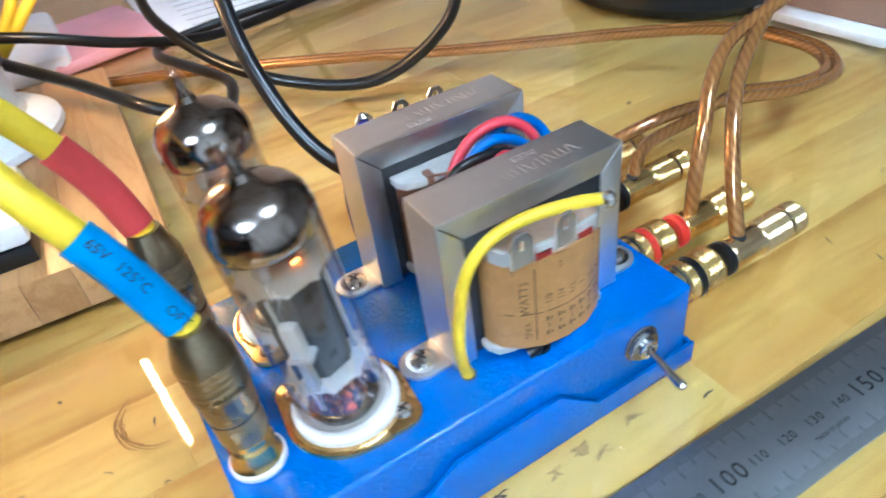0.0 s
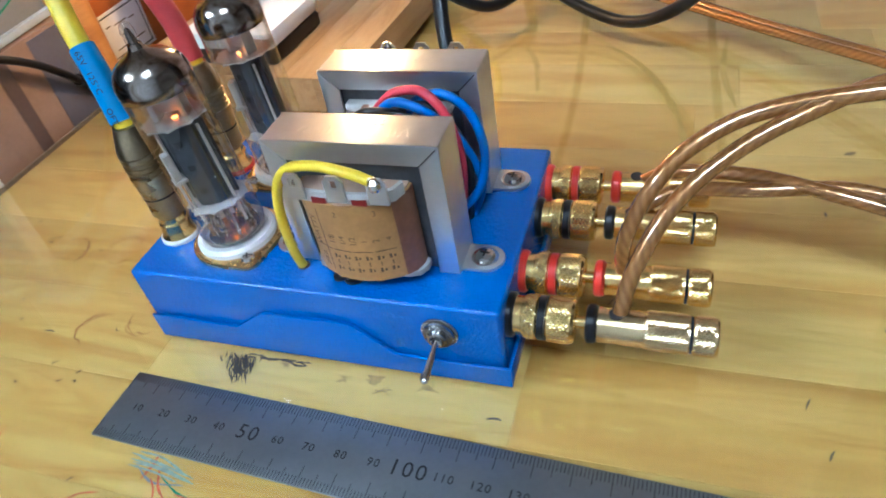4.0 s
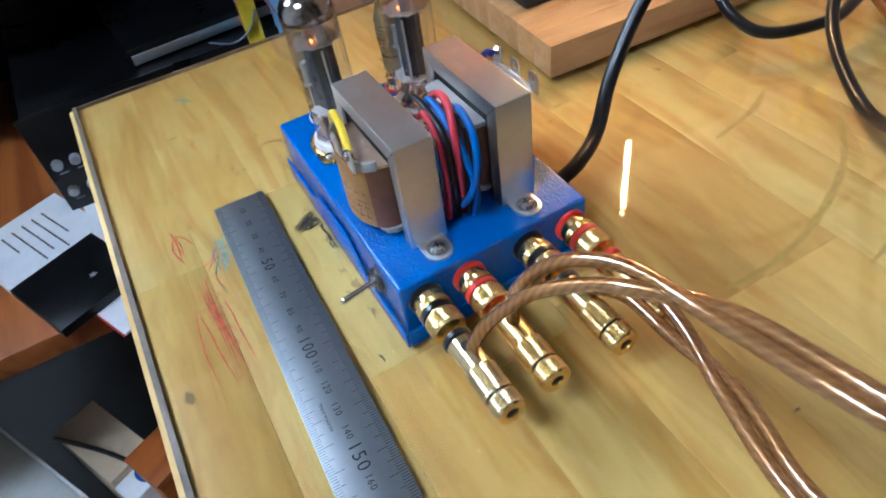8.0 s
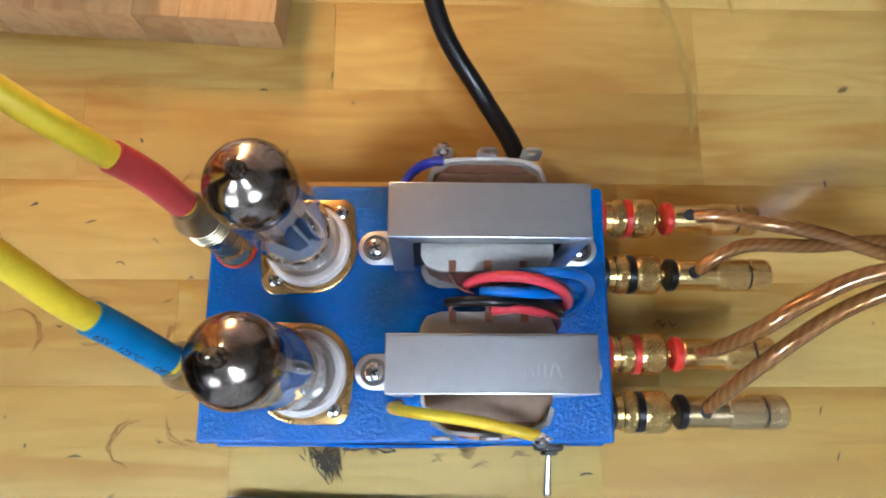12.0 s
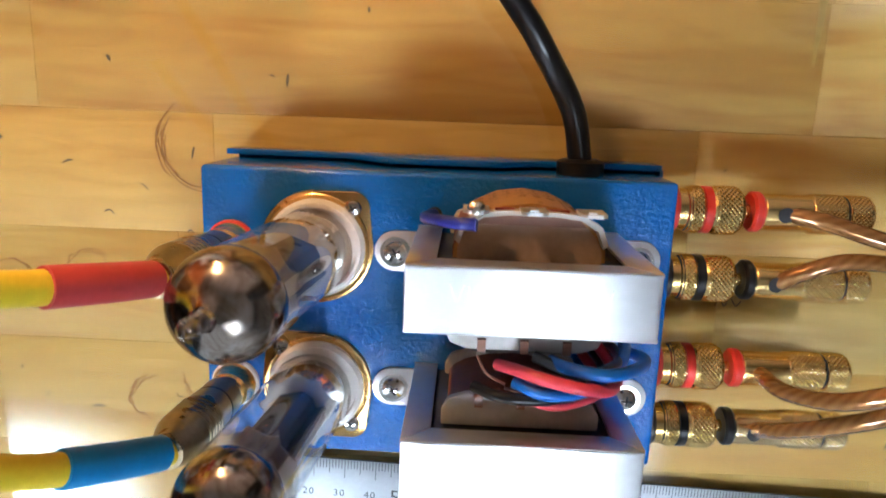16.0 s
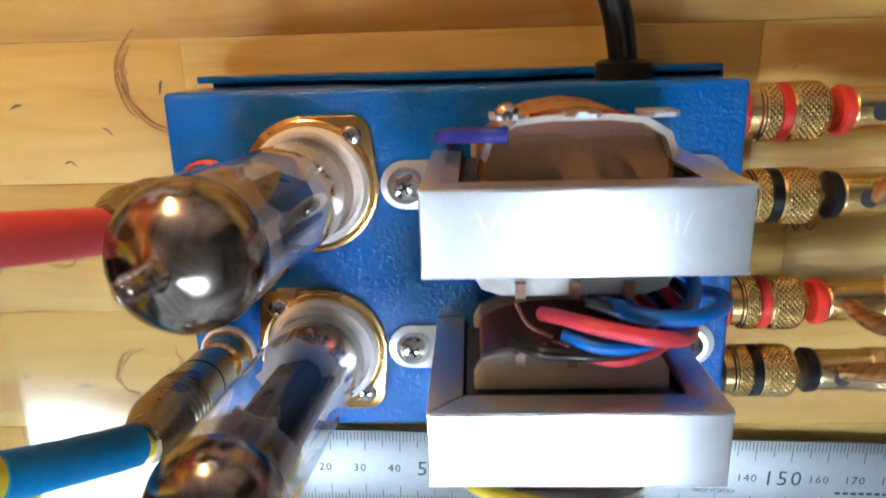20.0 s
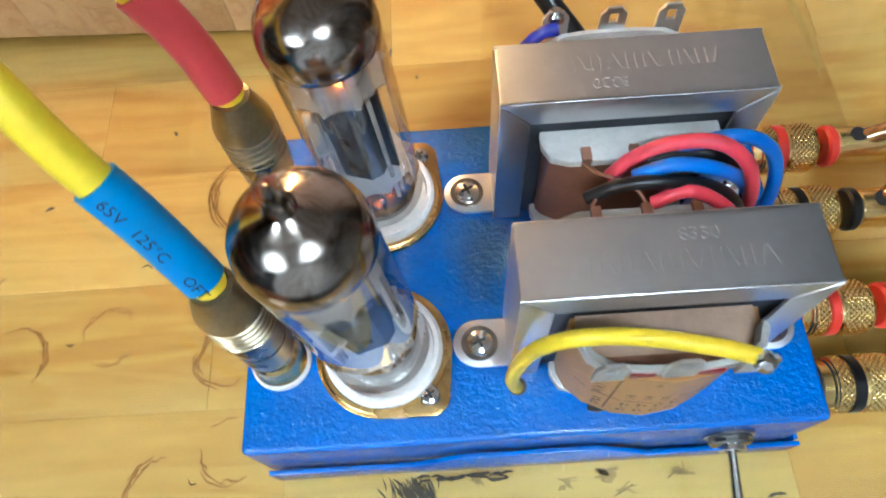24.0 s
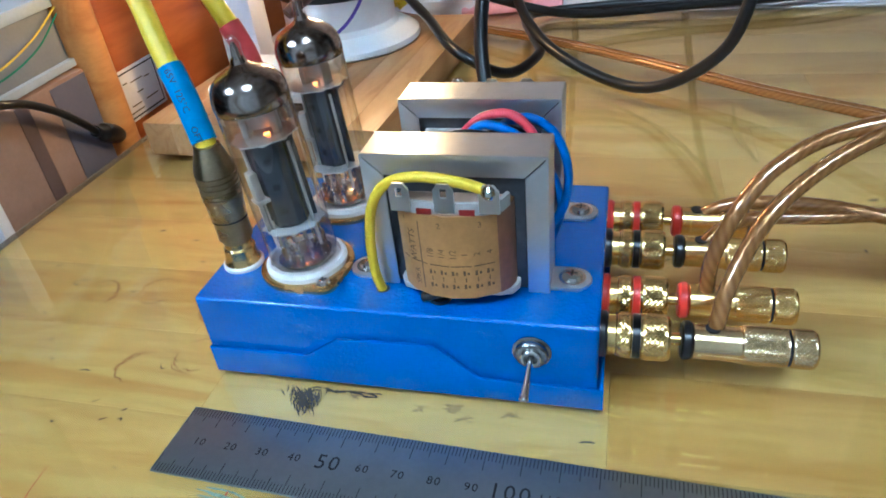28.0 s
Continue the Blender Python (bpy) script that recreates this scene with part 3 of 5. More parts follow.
    # wide olive streaks drawn along three curved lines
    for pts in ([(60, 212), (72, 199), (92, 174), (107, 140), (113, 112), (113, 88)], [(30, 198), (40, 178), (46, 150)], [(130, 205), (128, 170), (133, 138)]):
        scrawl("off_tone", "faint olive streak on the varnished wood", [(pts, 3.2)], OLIVE_STREAK)
    for k in range(22):
        x, y = rng.uniform(-178, -58), rng.uniform(-70, 40)
        a, L = rng.uniform(-0.6, 0.9), rng.uniform(1.2, 4.0)
        mid = (x + L * 0.5 * math.cos(a) + rng.uniform(-1, 1), y + L * 0.5 * math.sin(a) + rng.uniform(-1, 1))
        scrawl("scratch", "thin dark scratch in the varnished wood", [([(x, y), mid, (x + L * math.cos(a), y + L * math.sin(a))], rng.uniform(0.25, 0.8))], DARK_MARK)
    for x, y, w in ((19, -26, 3.0), (29, -25, 4.2), (33, -28, 2.4), (47, -24.6, 3.2), (-2, -24, 2.0)):
        blot = [([(x + rng.uniform(-3.5, 3.5), y + rng.uniform(-2.0, 1.5)), (x + rng.uniform(-1, 1), y + rng.uniform(-1, 1)), (x + rng.uniform(-3.5, 3.5), y + rng.uniform(-2, 2))], w * rng.uniform(0.1, 0.4)) for i in range(5)]
        scrawl("smudge", "brownish smudge on the wood in front of the amplifier", blot, SMUDGE)
    scrawl("pen_mark", "small dark pen mark on the wood", [([(94, 17), (95.5, 19.5), (97, 17.2), (98, 19.5)], 0.5), ([(99, 19.6), (100.5, 17.4), (102, 19)], 0.5)], GREY_INK)
    scrawl("blue_stroke", "faint blue crayon mark under the ruler", [([(-30, -66), (-22, -70), (-12, -69)], 0.8)], GREY_CARD)
    scrawl("green_stroke", "thin green crayon stroke", [([(-20, -68), (-10, -72), (2, -71)], 0.7)], GREEN)
    scrawl("blue_smear", "pale blue crayon smear on the wood beside the red scribble", [([(-32 + rng.uniform(-2, 2), -62 - 0.9 * k), (-23, -63 - 0.8 * k + rng.uniform(-0.5, 0.5)), (-12 + rng.uniform(-3, 3), -66 - 0.5 * k)], 0.9) for k in range(6)], BLUE_CRAYON)
    scrawl("grey_smear", "grey smear on the wood", [([(-164, -54), (-160, -50), (-157, -47)], 2.6), ([(-162, -51.5), (-158, -50), (-154, -45)], 1.2)], BLUE_CRAYON)
    scrawl("knot", "small brown knot in the pine", [([(41, -98), (44.5, -97.0), (47, -97)], 3.0), ([(42, -96.6), (45, -96.4), (47.6, -97.4)], 1.6), ([(43, -98.8), (46, -98.4)], 1.2)], KNOT)
    scrawl("knot", "small dark knot in the pine", [([(170, 106), (172, 107), (174, 108)], 2.4)], KNOT)


marks()


# ---- steel ruler ----
def ruler():
    r = thing("steel_ruler", -48.1, -37.7, 0, "brushed steel ruler with black millimetre marks lying on the clear sheet", "ruler", turn=-1.9)
    L, Wd, h = 310, 23.6, 0.9
    part("blade", Form().box(0, L, -Wd, 0, 0.05, h, 0.15), RULER_STEEL, r)
    ticks = Form()
    for k in range(0, 301):
        n = 6.5 if k % 10 == 0 else 5.0 if k % 5 == 0 else 3.2
        x = k + 0.5
        ticks.box(x - 0.1, x + 0.1, -n, -0.15, h, h + 0.03)
        n = 6.0 if k % 10 == 0 else 4.4 if k % 5 == 0 else 2.8
        ticks.box(x - 0.09, x + 0.09, -Wd + 0.15, -Wd + n, h, h + 0.03)
    tagged(part("graduation", ticks, INK, r, "black engraved millimetre lines"), kind="stuff")
    for k in range(10, 300, 10):
        big = k % 50 == 0
        size = 6.6 if big else 3.5
        for i, digit in enumerate(str(k)):
            letters("numeral", digit, size, INK, r, Matrix.Translation((k - 1.2 + (i - (len(str(k)) - 1) / 2) * size * 0.58, -12.1, h + 0.02)), 0.02)
    letters("printed_text", "MADE IN JAPAN", 1.7, INK, r, Matrix.Translation((130, -16.4, h + 0.02)), 0.02)
    for i in range(11):
        part("small_print", Form().box(164 + i * 2.2, 164 + i * 2.2 + 1.5, -16.6, -15.8, h, h + 0.03), INK, r)


ruler()


# ---- amplifier ----
AMP = thing("tube_amplifier", 10, 19, 0, "small bright blue steel valve amplifier with two tubes and two transformers", "amplifier")


def amp_part(name, form, mat, label="", parent=None, smooth=28):
    form.v = [(x - 10, y - 19, z) for x, y, z in form.v]
    return part(name, form, mat, parent or AMP, label, smooth)


def moved(form, dx, dy, dz):
    form.v = [(x + dx, y + dy, z + dz) for x, y, z in form.v]
    return form


def chassis():
    # upper shell, open below, and the pan whose flanges lap over its long sides
    amp_part("shell", Form().box(-50.2, 70.1, -20.1, 57.2, 3.0, 29.0, 1.3, 5), BLUE, "bright blue hammered paint on the steel shell")
    flange = [(-49.2, 0.6), (71.9, 0.6), (71.9, 8.2), (37.0, 8.2), (25.0, 19.2), (-5.0, 18.6), (-16.0, 10.9), (-49.2, 10.9)]
    amp_part("pan_flange", Form().prism(flange, "y", -21.9, -20.85, 0.25), BLUE)
    back = [(21.4 - x, z) for x, z in flange]
    amp_part("pan_flange", Form().prism(back[::-1], "y", 58.2, 59.8, 0.25), BLUE)
    f = Form().box(-49.0, 71.7, -20.5, 58.3, 0.6, 2.4, 0.3).box(70.7, 71.8, -20.5, 58.3, 0.6, 8.0, 0.2)
    amp_part("pan", f, BLUE)
    for x, y in ((-42, -14), (62, -14), (-42, 52), (62, 52)):
        amp_part("rubber_foot", Form().lathe([(4, 0), (4, 0.7)], 16, Matrix.Translation((x, y, 0))), BLACK_PLASTIC)


chassis()


def cross_form(r, h):
    return Form().box(-r * 0.5, r * 0.5, -r * 0.1, r * 0.1, h * 0.9, h * 1.055).box(-r * 0.1, r * 0.1, -r * 0.5, r * 0.5, h * 0.9, h * 1.06)


def screw(x, y, z, r, h, parent, turn=20.0, washer=0.0):
    """A cross-head screw under the amplifier."""
    head = Form()
    if washer:
        head.lathe([(washer, 0), (washer, 0.5)], 24)
    head.lathe([(r, 0.4), (r, h * 0.4), (r * 0.85, h * 0.75), (r * 0.5, h), (0, h * 1.05)], 22)
    s = part("screw", moved(head, 0, 0, 0), STEEL_BRIGHT, parent, at=Matrix.Translation(((x - 10) * MM, (y - 19) * MM, z * MM)) @ Matrix.Rotation(radians(turn), 4, "Z"))
    part("cross_slot", cross_form(r, h), INK, s)
    return s


def transformer(yc, flip):
    """An output transformer: flanged zinc-plated bracket with feet, laminated core, paper-wrapped coil on a white bobbin."""
    cx = 30.8
    hold = part("transformer", Form().box(-23.2, 23.2, -5.2, 5.2, 0.4, 41.6, 0.2), LAMINATION, AMP,
                "output transformer with zinc-plated bracket, laminated core and paper-wrapped coil",
                at=pose((cx - 10) * MM, (yc - 19) * MM, 29 * MM, 0, 0, 180 if flip else 0))
    w, h, d = 25.0, 42.7, 6.6
    # bracket: strap over the top and down both sides, with mitred flanges front and back
    u = [(-w, 0.2), (-w, h - 0.8), (-w + 0.25, h - 0.25), (-w + 0.8, h), (w - 0.8, h), (w - 0.25, h - 0.25), (w, h - 0.8), (w, 0.2), (w - 0.9, 0.2), (w - 0.9, h - 0.9), (-w + 0.9, h - 0.9), (-w + 0.9, 0.2)]
    strap = Form().prism(u, "y", -d, d)
    part("bracket", strap, STEEL, hold, "embossed zinc-plated steel bracket")
    for s in (-1, 1):
        y0, y1 = (s * d - 0.45, s * d + 0.35)
        part("bracket_flange", Form().prism([(-w, h), (w, h), (w - 6.2, h - 6.2), (-w + 6.2, h - 6.2)], "y", y0, y1, 0.2), STEEL, hold)
        part("bracket_flange", Form().prism([(-w, h - 0.5), (-w + 6.0, h - 6.5), (-w + 6.0, 0.3), (-w, 0.3)], "y", y0, y1, 0.2), STEEL, hold)
        part("bracket_flange", Form().prism([(w, h - 0.5), (w - 6.0, h - 6.5), (w - 6.0, 0.3), (w, 0.3)], "y", y0, y1, 0.2), STEEL, hold)
    for s in (-1, 1):
        o = [(s * (w - 0.3), -5.2), (s * 31.0, -5.2)] + [(s * (31.0 + 5.2 * math.sin(radians(a))), -5.2 * math.cos(radians(a))) for a in range(15, 180, 15)] + [(s * 31.0, 5.2), (s * (w - 0.3), 5.2)]
        part("foot", Form().prism(o if s > 0 else o[::-1], "z", 0.1, 1.1, 0.15), STEEL, hold)
    # coil: rounded bulge in front (labelled) and behind
    front = [(-15.8, 6.0), (-15.8, 8.5), (-14.6, 11.5), (-11.5, 14.6), (-6.0, 17.2), (0, 18.0), (6.0, 17.2), (11.5, 14.6), (14.6, 11.5), (15.8, 8.5), (15.8, 6.0)]
    part("labelled_coil", Form().prism([(x, -y) for x, y in front], "z", 5.0, 30.8), PAPER_TAN, hold, "tan paper label wrapped round the coil", smooth=50)
    part("coil", Form().prism([(x, 6.0 + (y - 6.0) * 0.55) for x, y in front][::-1], "z", 5.0, 30.8), TAPE_BROWN, hold, smooth=50)
    part("coil_tape", Form().prism([(12.6, -13.75), (14.75, -11.6), (15.95, -8.5), (15.95, -6.2), (15.6, -6.2), (15.6, -8.4), (14.4, -11.3), (12.4, -13.4)], "z", 5.0, 30.8), TAPE_BROWN, hold, "brown tape at the coil's side")
    for s, z0, z1, far in ((-1, 2.8, 5.0, 12.8), (1, 31.0, 33.0, 13.4), (1, 2.8, 5.0, 12.6)):
        o = [(-17, 6), (-17, far - 4), (-15.5, far - 1.2), (-12, far), (12, far), (15.5, far - 1.2), (17, far - 4), (17, 6)]
        o = [(x, s * y) for x, y in o]
        part("bobbin_flange", Form().prism(o if s < 0 else o[::-1], "z", z0, z1, 0.4), NYLON, hold, "white nylon bobbin cheek")
    outer = [(-15.6, -10.5), (-14.2, -14.0), (-10.5, -16.2), (-5, -16.8), (5, -16.8), (10.5, -16.2), (14.2, -14.0), (15.6, -10.5)]
    board = outer + [(x * 0.94, y + 0.9) for x, y in outer[::-1]]
    part("lug_board", Form().prism(board, "z", 30.9, 34.4), NYLON, hold, "pale curved lug board on the coil", smooth=50)
    part("coil_top", Form().prism([(x * 0.95, -y * 0.96) for x, y in front], "z", 30.7, 31.2), BUFF, hold, "buff paper on top of the winding")
    # raised dark strip stands in for the shade between winding and lug board
    part("gap_shade_strip", Form().prism([(-11.5, -13.4), (-9.5, -15.6), (9.5, -15.6), (11.5, -13.4)], "z", 31.1, 31.5), TAPE_BROWN, hold, "dark brown strip put in for the shaded gap behind the lug board")

    def label_y(x):
        for (xa, ya), (xb, yb) in zip(front, front[1:]):
            if xa < xb and xa <= x <= xb:
                return -(ya + (yb - ya) * (x - xa) / (xb - xa)) - 0.06
        return -8.0

    def ink_line(x0, x1, z0, z1):
        n = max(1, int((x1 - x0) / 1.5))
        f = Form()
        for i in range(n):
            a, b = x0 + (x1 - x0) * i / n, x0 + (x1 - x0) * (i + 1) / n
            f.add([(a, label_y(a), z0), (b, label_y(b), z0), (b, label_y(b), z1), (a, label_y(a), z1)], [(0, 1, 2, 3)])
        return f
    part("printed_rule", ink_line(-14.0, 11.6, 15.4, 15.75), PRINT_BROWN, hold)
    part("printed_rule", ink_line(-8.1, -7.75, 7.0, 28.5), PRINT_BROWN, hold)

    def printed(text, size, x, z, turn=90):
        slope = math.degrees(math.atan2(-(label_y(x + 0.5) - label_y(x - 0.5)), 1.0))
        m = Matrix.Translation((x, label_y(x) - 0.12, z)) @ Matrix.Rotation(radians(-slope), 4, "Z") @ Matrix.Rotation(radians(90), 4, "X") @ Matrix.Rotation(radians(turn), 4, "Z")
        letters("printed_text", text, size, PRINT_BROWN, hold, m, 0.01)
    printed("WATTS", 3.0, -10.2, 20.5)
    for k, text in enumerate(("1", "2", "3")):
        printed(text, 2.4, (-12.2, -2.0, 8.5)[k], 28.0, 0)
    for k, text in enumerate(("1/8", "1/4", "1/2", "1", "2", "4")):
        printed(text, 2.5, -5.0 + 3.1 * k, 19.4)
    printed("SPKR", 2.4, -9.6, 10.6)
    for k in range(6):
        x = (-5.0, -1.9, 1.2, 4.3, 7.4, 10.3)[k]
        for j in range(3):
            z, half = 8.2 + 2.2 * j, 0.85 if j != 1 else 0.35
            part("small_print", ink_line(x - half, x - half * 0.2, z, z + 1.5), PRINT_BROWN, hold)
            if j != 1:
                part("small_print", ink_line(x + half * 0.3, x + half, z + 0.2, z + 1.1), PRINT_BROWN, hold)
    # pressed lettering on the bracket's top: a maker's name as plain strokes, and a number
    for k in range(10):
        x, f = -14.2 + 3.2 * k, Form()
        for dx, lean in ((-0.8, 0.5 if k % 3 == 0 else 0.0), (0.8, -0.6 if k % 2 else 0.0)):
            f.prism([(x + dx - 0.18 - lean, -3.2), (x + dx + 0.18 - lean, -3.2), (x + dx + 0.18 + lean, 0.2), (x + dx - 0.18 + lean, 0.2)], "z", h - 0.1, h + 0.07)
        part("embossed_stroke", f, STEEL, hold)
    letters("embossed_number", "8330", 3.4, STEEL, hold, Matrix.Translation((4.6, 2.9, h + 0.02)), 0.08, "pressed number in the bracket")
    # solder lugs on the labelled side
    for x in (-11.5, 0.0, 11.5):
        lug = Form().prism([(x - 2.6, 32.0), (x - 2.6, 38.2), (x - 1.4, 39.8), (x - 0.9, 39.8), (x - 0.9, 36.0), (x + 0.9, 36.0), (x + 0.9, 39.8), (x + 1.4, 39.8), (x + 2.6, 38.2), (x + 2.6, 32.0)][::-1], "y", -17.4, -16.75)
        lug.box(x - 1.5, x + 1.5, -17.4, -16.75, 38.6, 39.9)
        part("solder_lug", lug, STEEL, hold)
    for x in (-5.6, 5.6):
        part("slot", Form().box(x - 2.0, x + 2.0, -17.0, -16.4, 30.95, 32.6), DARK_RED, hold, "dark red gap in the bobbin cheek")
    for x in (-9, 0, 9):
        part("slot", Form().box(x - 0.9, x + 0.9, 10.8, 13.6, 30.7, 33.95), TAPE_BROWN, hold)
    part("solder_blob", Form().lathe([(0, -1.9), (1.4, -1.5), (1.9, -0.4), (1.7, 0.9), (0.8, 1.8), (0, 1.9)], 14, Matrix.Translation((11.5, -17.4, 38.2))), STEEL_BRIGHT, hold)
    return hold


transformer(0.1, False)
transformer(37.1, True)
for sx, sy in ((0.2, -0.1), (61.5, -0.1), (0.0, 37.0), (61.5, 36.9)):
    screw(sx, sy, 30.1, 2.9, 2.0, AMP, 25 + sx, 3.9)


def lead(name, label, pts, mat, r=1.25):
    amp_part(name, Form().tube(pts, r, 14, 8), mat, label)


lead("yellow_lead", "yellow insulated lead from the chassis to a solder lug", [(7.2, -9.6, 29), (6.0, -9.8, 36), (6.6, -10.2, 48), (9.2, -10.6, 59), (15, -11.4, 66), (24, -12.6, 68.4), (35, -14.8, 68.2), (41.5, -16.4, 67.2)], WIRE_YELLOW, 1.45)
lead("dark_blue_lead", "dark blue insulated lead from the chassis to a solder lug", [(9.4, 47.0, 29), (8.2, 48.0, 38), (8.6, 49.4, 50), (11.5, 50.8, 60), (16, 51.4, 66), (19.5, 51.4, 67)], WIRE_NAVY, 1.3)
lead("red_lead", "red insulated lead arching between the transformers", [(25.5, 20.4, 61.6), (29, 21.2, 66), (34.5, 21.0, 70.2), (42.5, 19.8, 71.3), (49, 17.8, 66), (52.5, 16.5, 54), (51.5, 17.2, 40), (49, 18, 29)], WIRE_RED, 1.35)
lead("blue_lead", "blue insulated lead arching between the transformers", [(36.4, 22.4, 63), (40, 22.4, 67.2), (47.3, 22.2, 69.4), (54.5, 22, 64.5), (58.3, 20.5, 55), (58, 18, 45), (54.5, 16.5, 38), (49, 17, 32)], WIRE_BLUE, 1.35)
lead("blue_lead", "blue insulated lead arching between the transformers", [(29, 18.0, 65), (35, 17.4, 69.2), (43, 17.4, 66.8), (50, 18.4, 60), (55, 19.6, 50), (56.5, 20.2, 40), (53, 20, 29)], WIRE_BLUE, 1.35)
lead("black_lead", "black insulated lead arching between the transformers", [(20.5, 15.6, 62.5), (26, 15.4, 66.8), (35, 15.2, 67.0), (44, 15.4, 63), (50, 14.8, 55), (51.4, 14.8, 42), (50, 15, 29)], WIRE_BLACK, 1.25)
lead("red_lead", "red insulated lead arching between the transformers", [(32, 13.6, 62.8), (37, 13.8, 66.2), (43, 13.4, 62.8), (48.5, 12.6, 56), (50.8, 11.8, 45), (49.4, 11.6, 29)], WIRE_RED, 1.3)
lead("black_lead", "black insulated lead arching between the transformers", [(33, 23.0, 62.5), (42, 21.0, 66.5), (50, 20.2, 60), (54, 18.8, 48), (52, 18.4, 29)], WIRE_BLACK, 1.2)
for pig in ([(21, 13.5, 63), (22.5, 15.2, 64.6), (26, 16.2, 64.8)], [(21, 22.8, 63), (23, 19.5, 64.4), (27, 17.4, 64.8)], [(31, 13.5, 62.5), (29.5, 15.5, 64), (27, 16.5, 64.6)]):
    lead("wire_end", "thin bare brown winding end", pig, TAPE_BROWN, 0.35)
amp_part("lead_boot", Form().lathe([(2.2, 28.9), (3.2, 29.2), (3.2, 30.4), (1.6, 30.8)], 20, Matrix.Translation((25.5, -12.4, 0))), BLACK_PLASTIC, "black rubber ring in the chassis top")
lead("black_lead", "short black lead coming out under the coil", [(25.5, -12.2, 29), (25.2, -13.6, 32), (23.2, -14.8, 31.8), (21.4, -14.4, 31.0)], WIRE_BLACK, 1.5)
lead("lead_hole", "dark hole for the yellow lead", [(7.4, -9.5, 28.9), (7.4, -9.5, 29.15)], INK, 2.0)
lead("lead_hole", "dark hole for the blue lead", [(9.6, 46.8, 28.9), (9.6, 46.8, 29.15)], INK, 2.0)


def tube_socket(x, y, turn):
    def at(f):
        return moved(f, x, y, 0)
    c, s = math.cos(radians(turn)), math.sin(radians(turn))
    rim = Form().lathe([(14.6 - 1.0, 29.0), (14.4, 29.0), (14.4, 30.4), (13.6, 30.9), (12.4, 30.6), (12.2, 29.5)], 40)
    base = amp_part("socket_rim", at(rim), SOCKET_RIM, "brass-coloured socket ring")
    # flange: a rounded rhombus from ear to ear
    half = [(13.9 + 4.3 * math.cos(radians(b)), 4.3 * math.sin(radians(b))) for b in range(-50, 51, 10)] + arc(0, 0, 14.6, 48, 132, 9)
    outline = []
    for px, py in half + [(-px, -py) for px, py in half]:
        outline.append((px * c - py * s, px * s + py * c))
    amp_part("socket_flange", at(Form().prism(outline, "z", 29.02, 30.7, 0.4)), SOCKET_RIM, "brass-coloured flange plate with two ears")
    for k in (-1, 1):
        screw(x + k * 13.9 * c, y + k * 13.9 * s, 30.3, 2.3, 1.6, AMP, 30)
    ceramic = Form().lathe([(12.6, 29.2), (12.6, 32.2), (11.8, 33.4), (10.9, 33.4), (10.6, 31.5), (0, 31.5)], 40)
    amp_part("socket_body", at(ceramic), CERAMIC, "white ceramic tube socket")


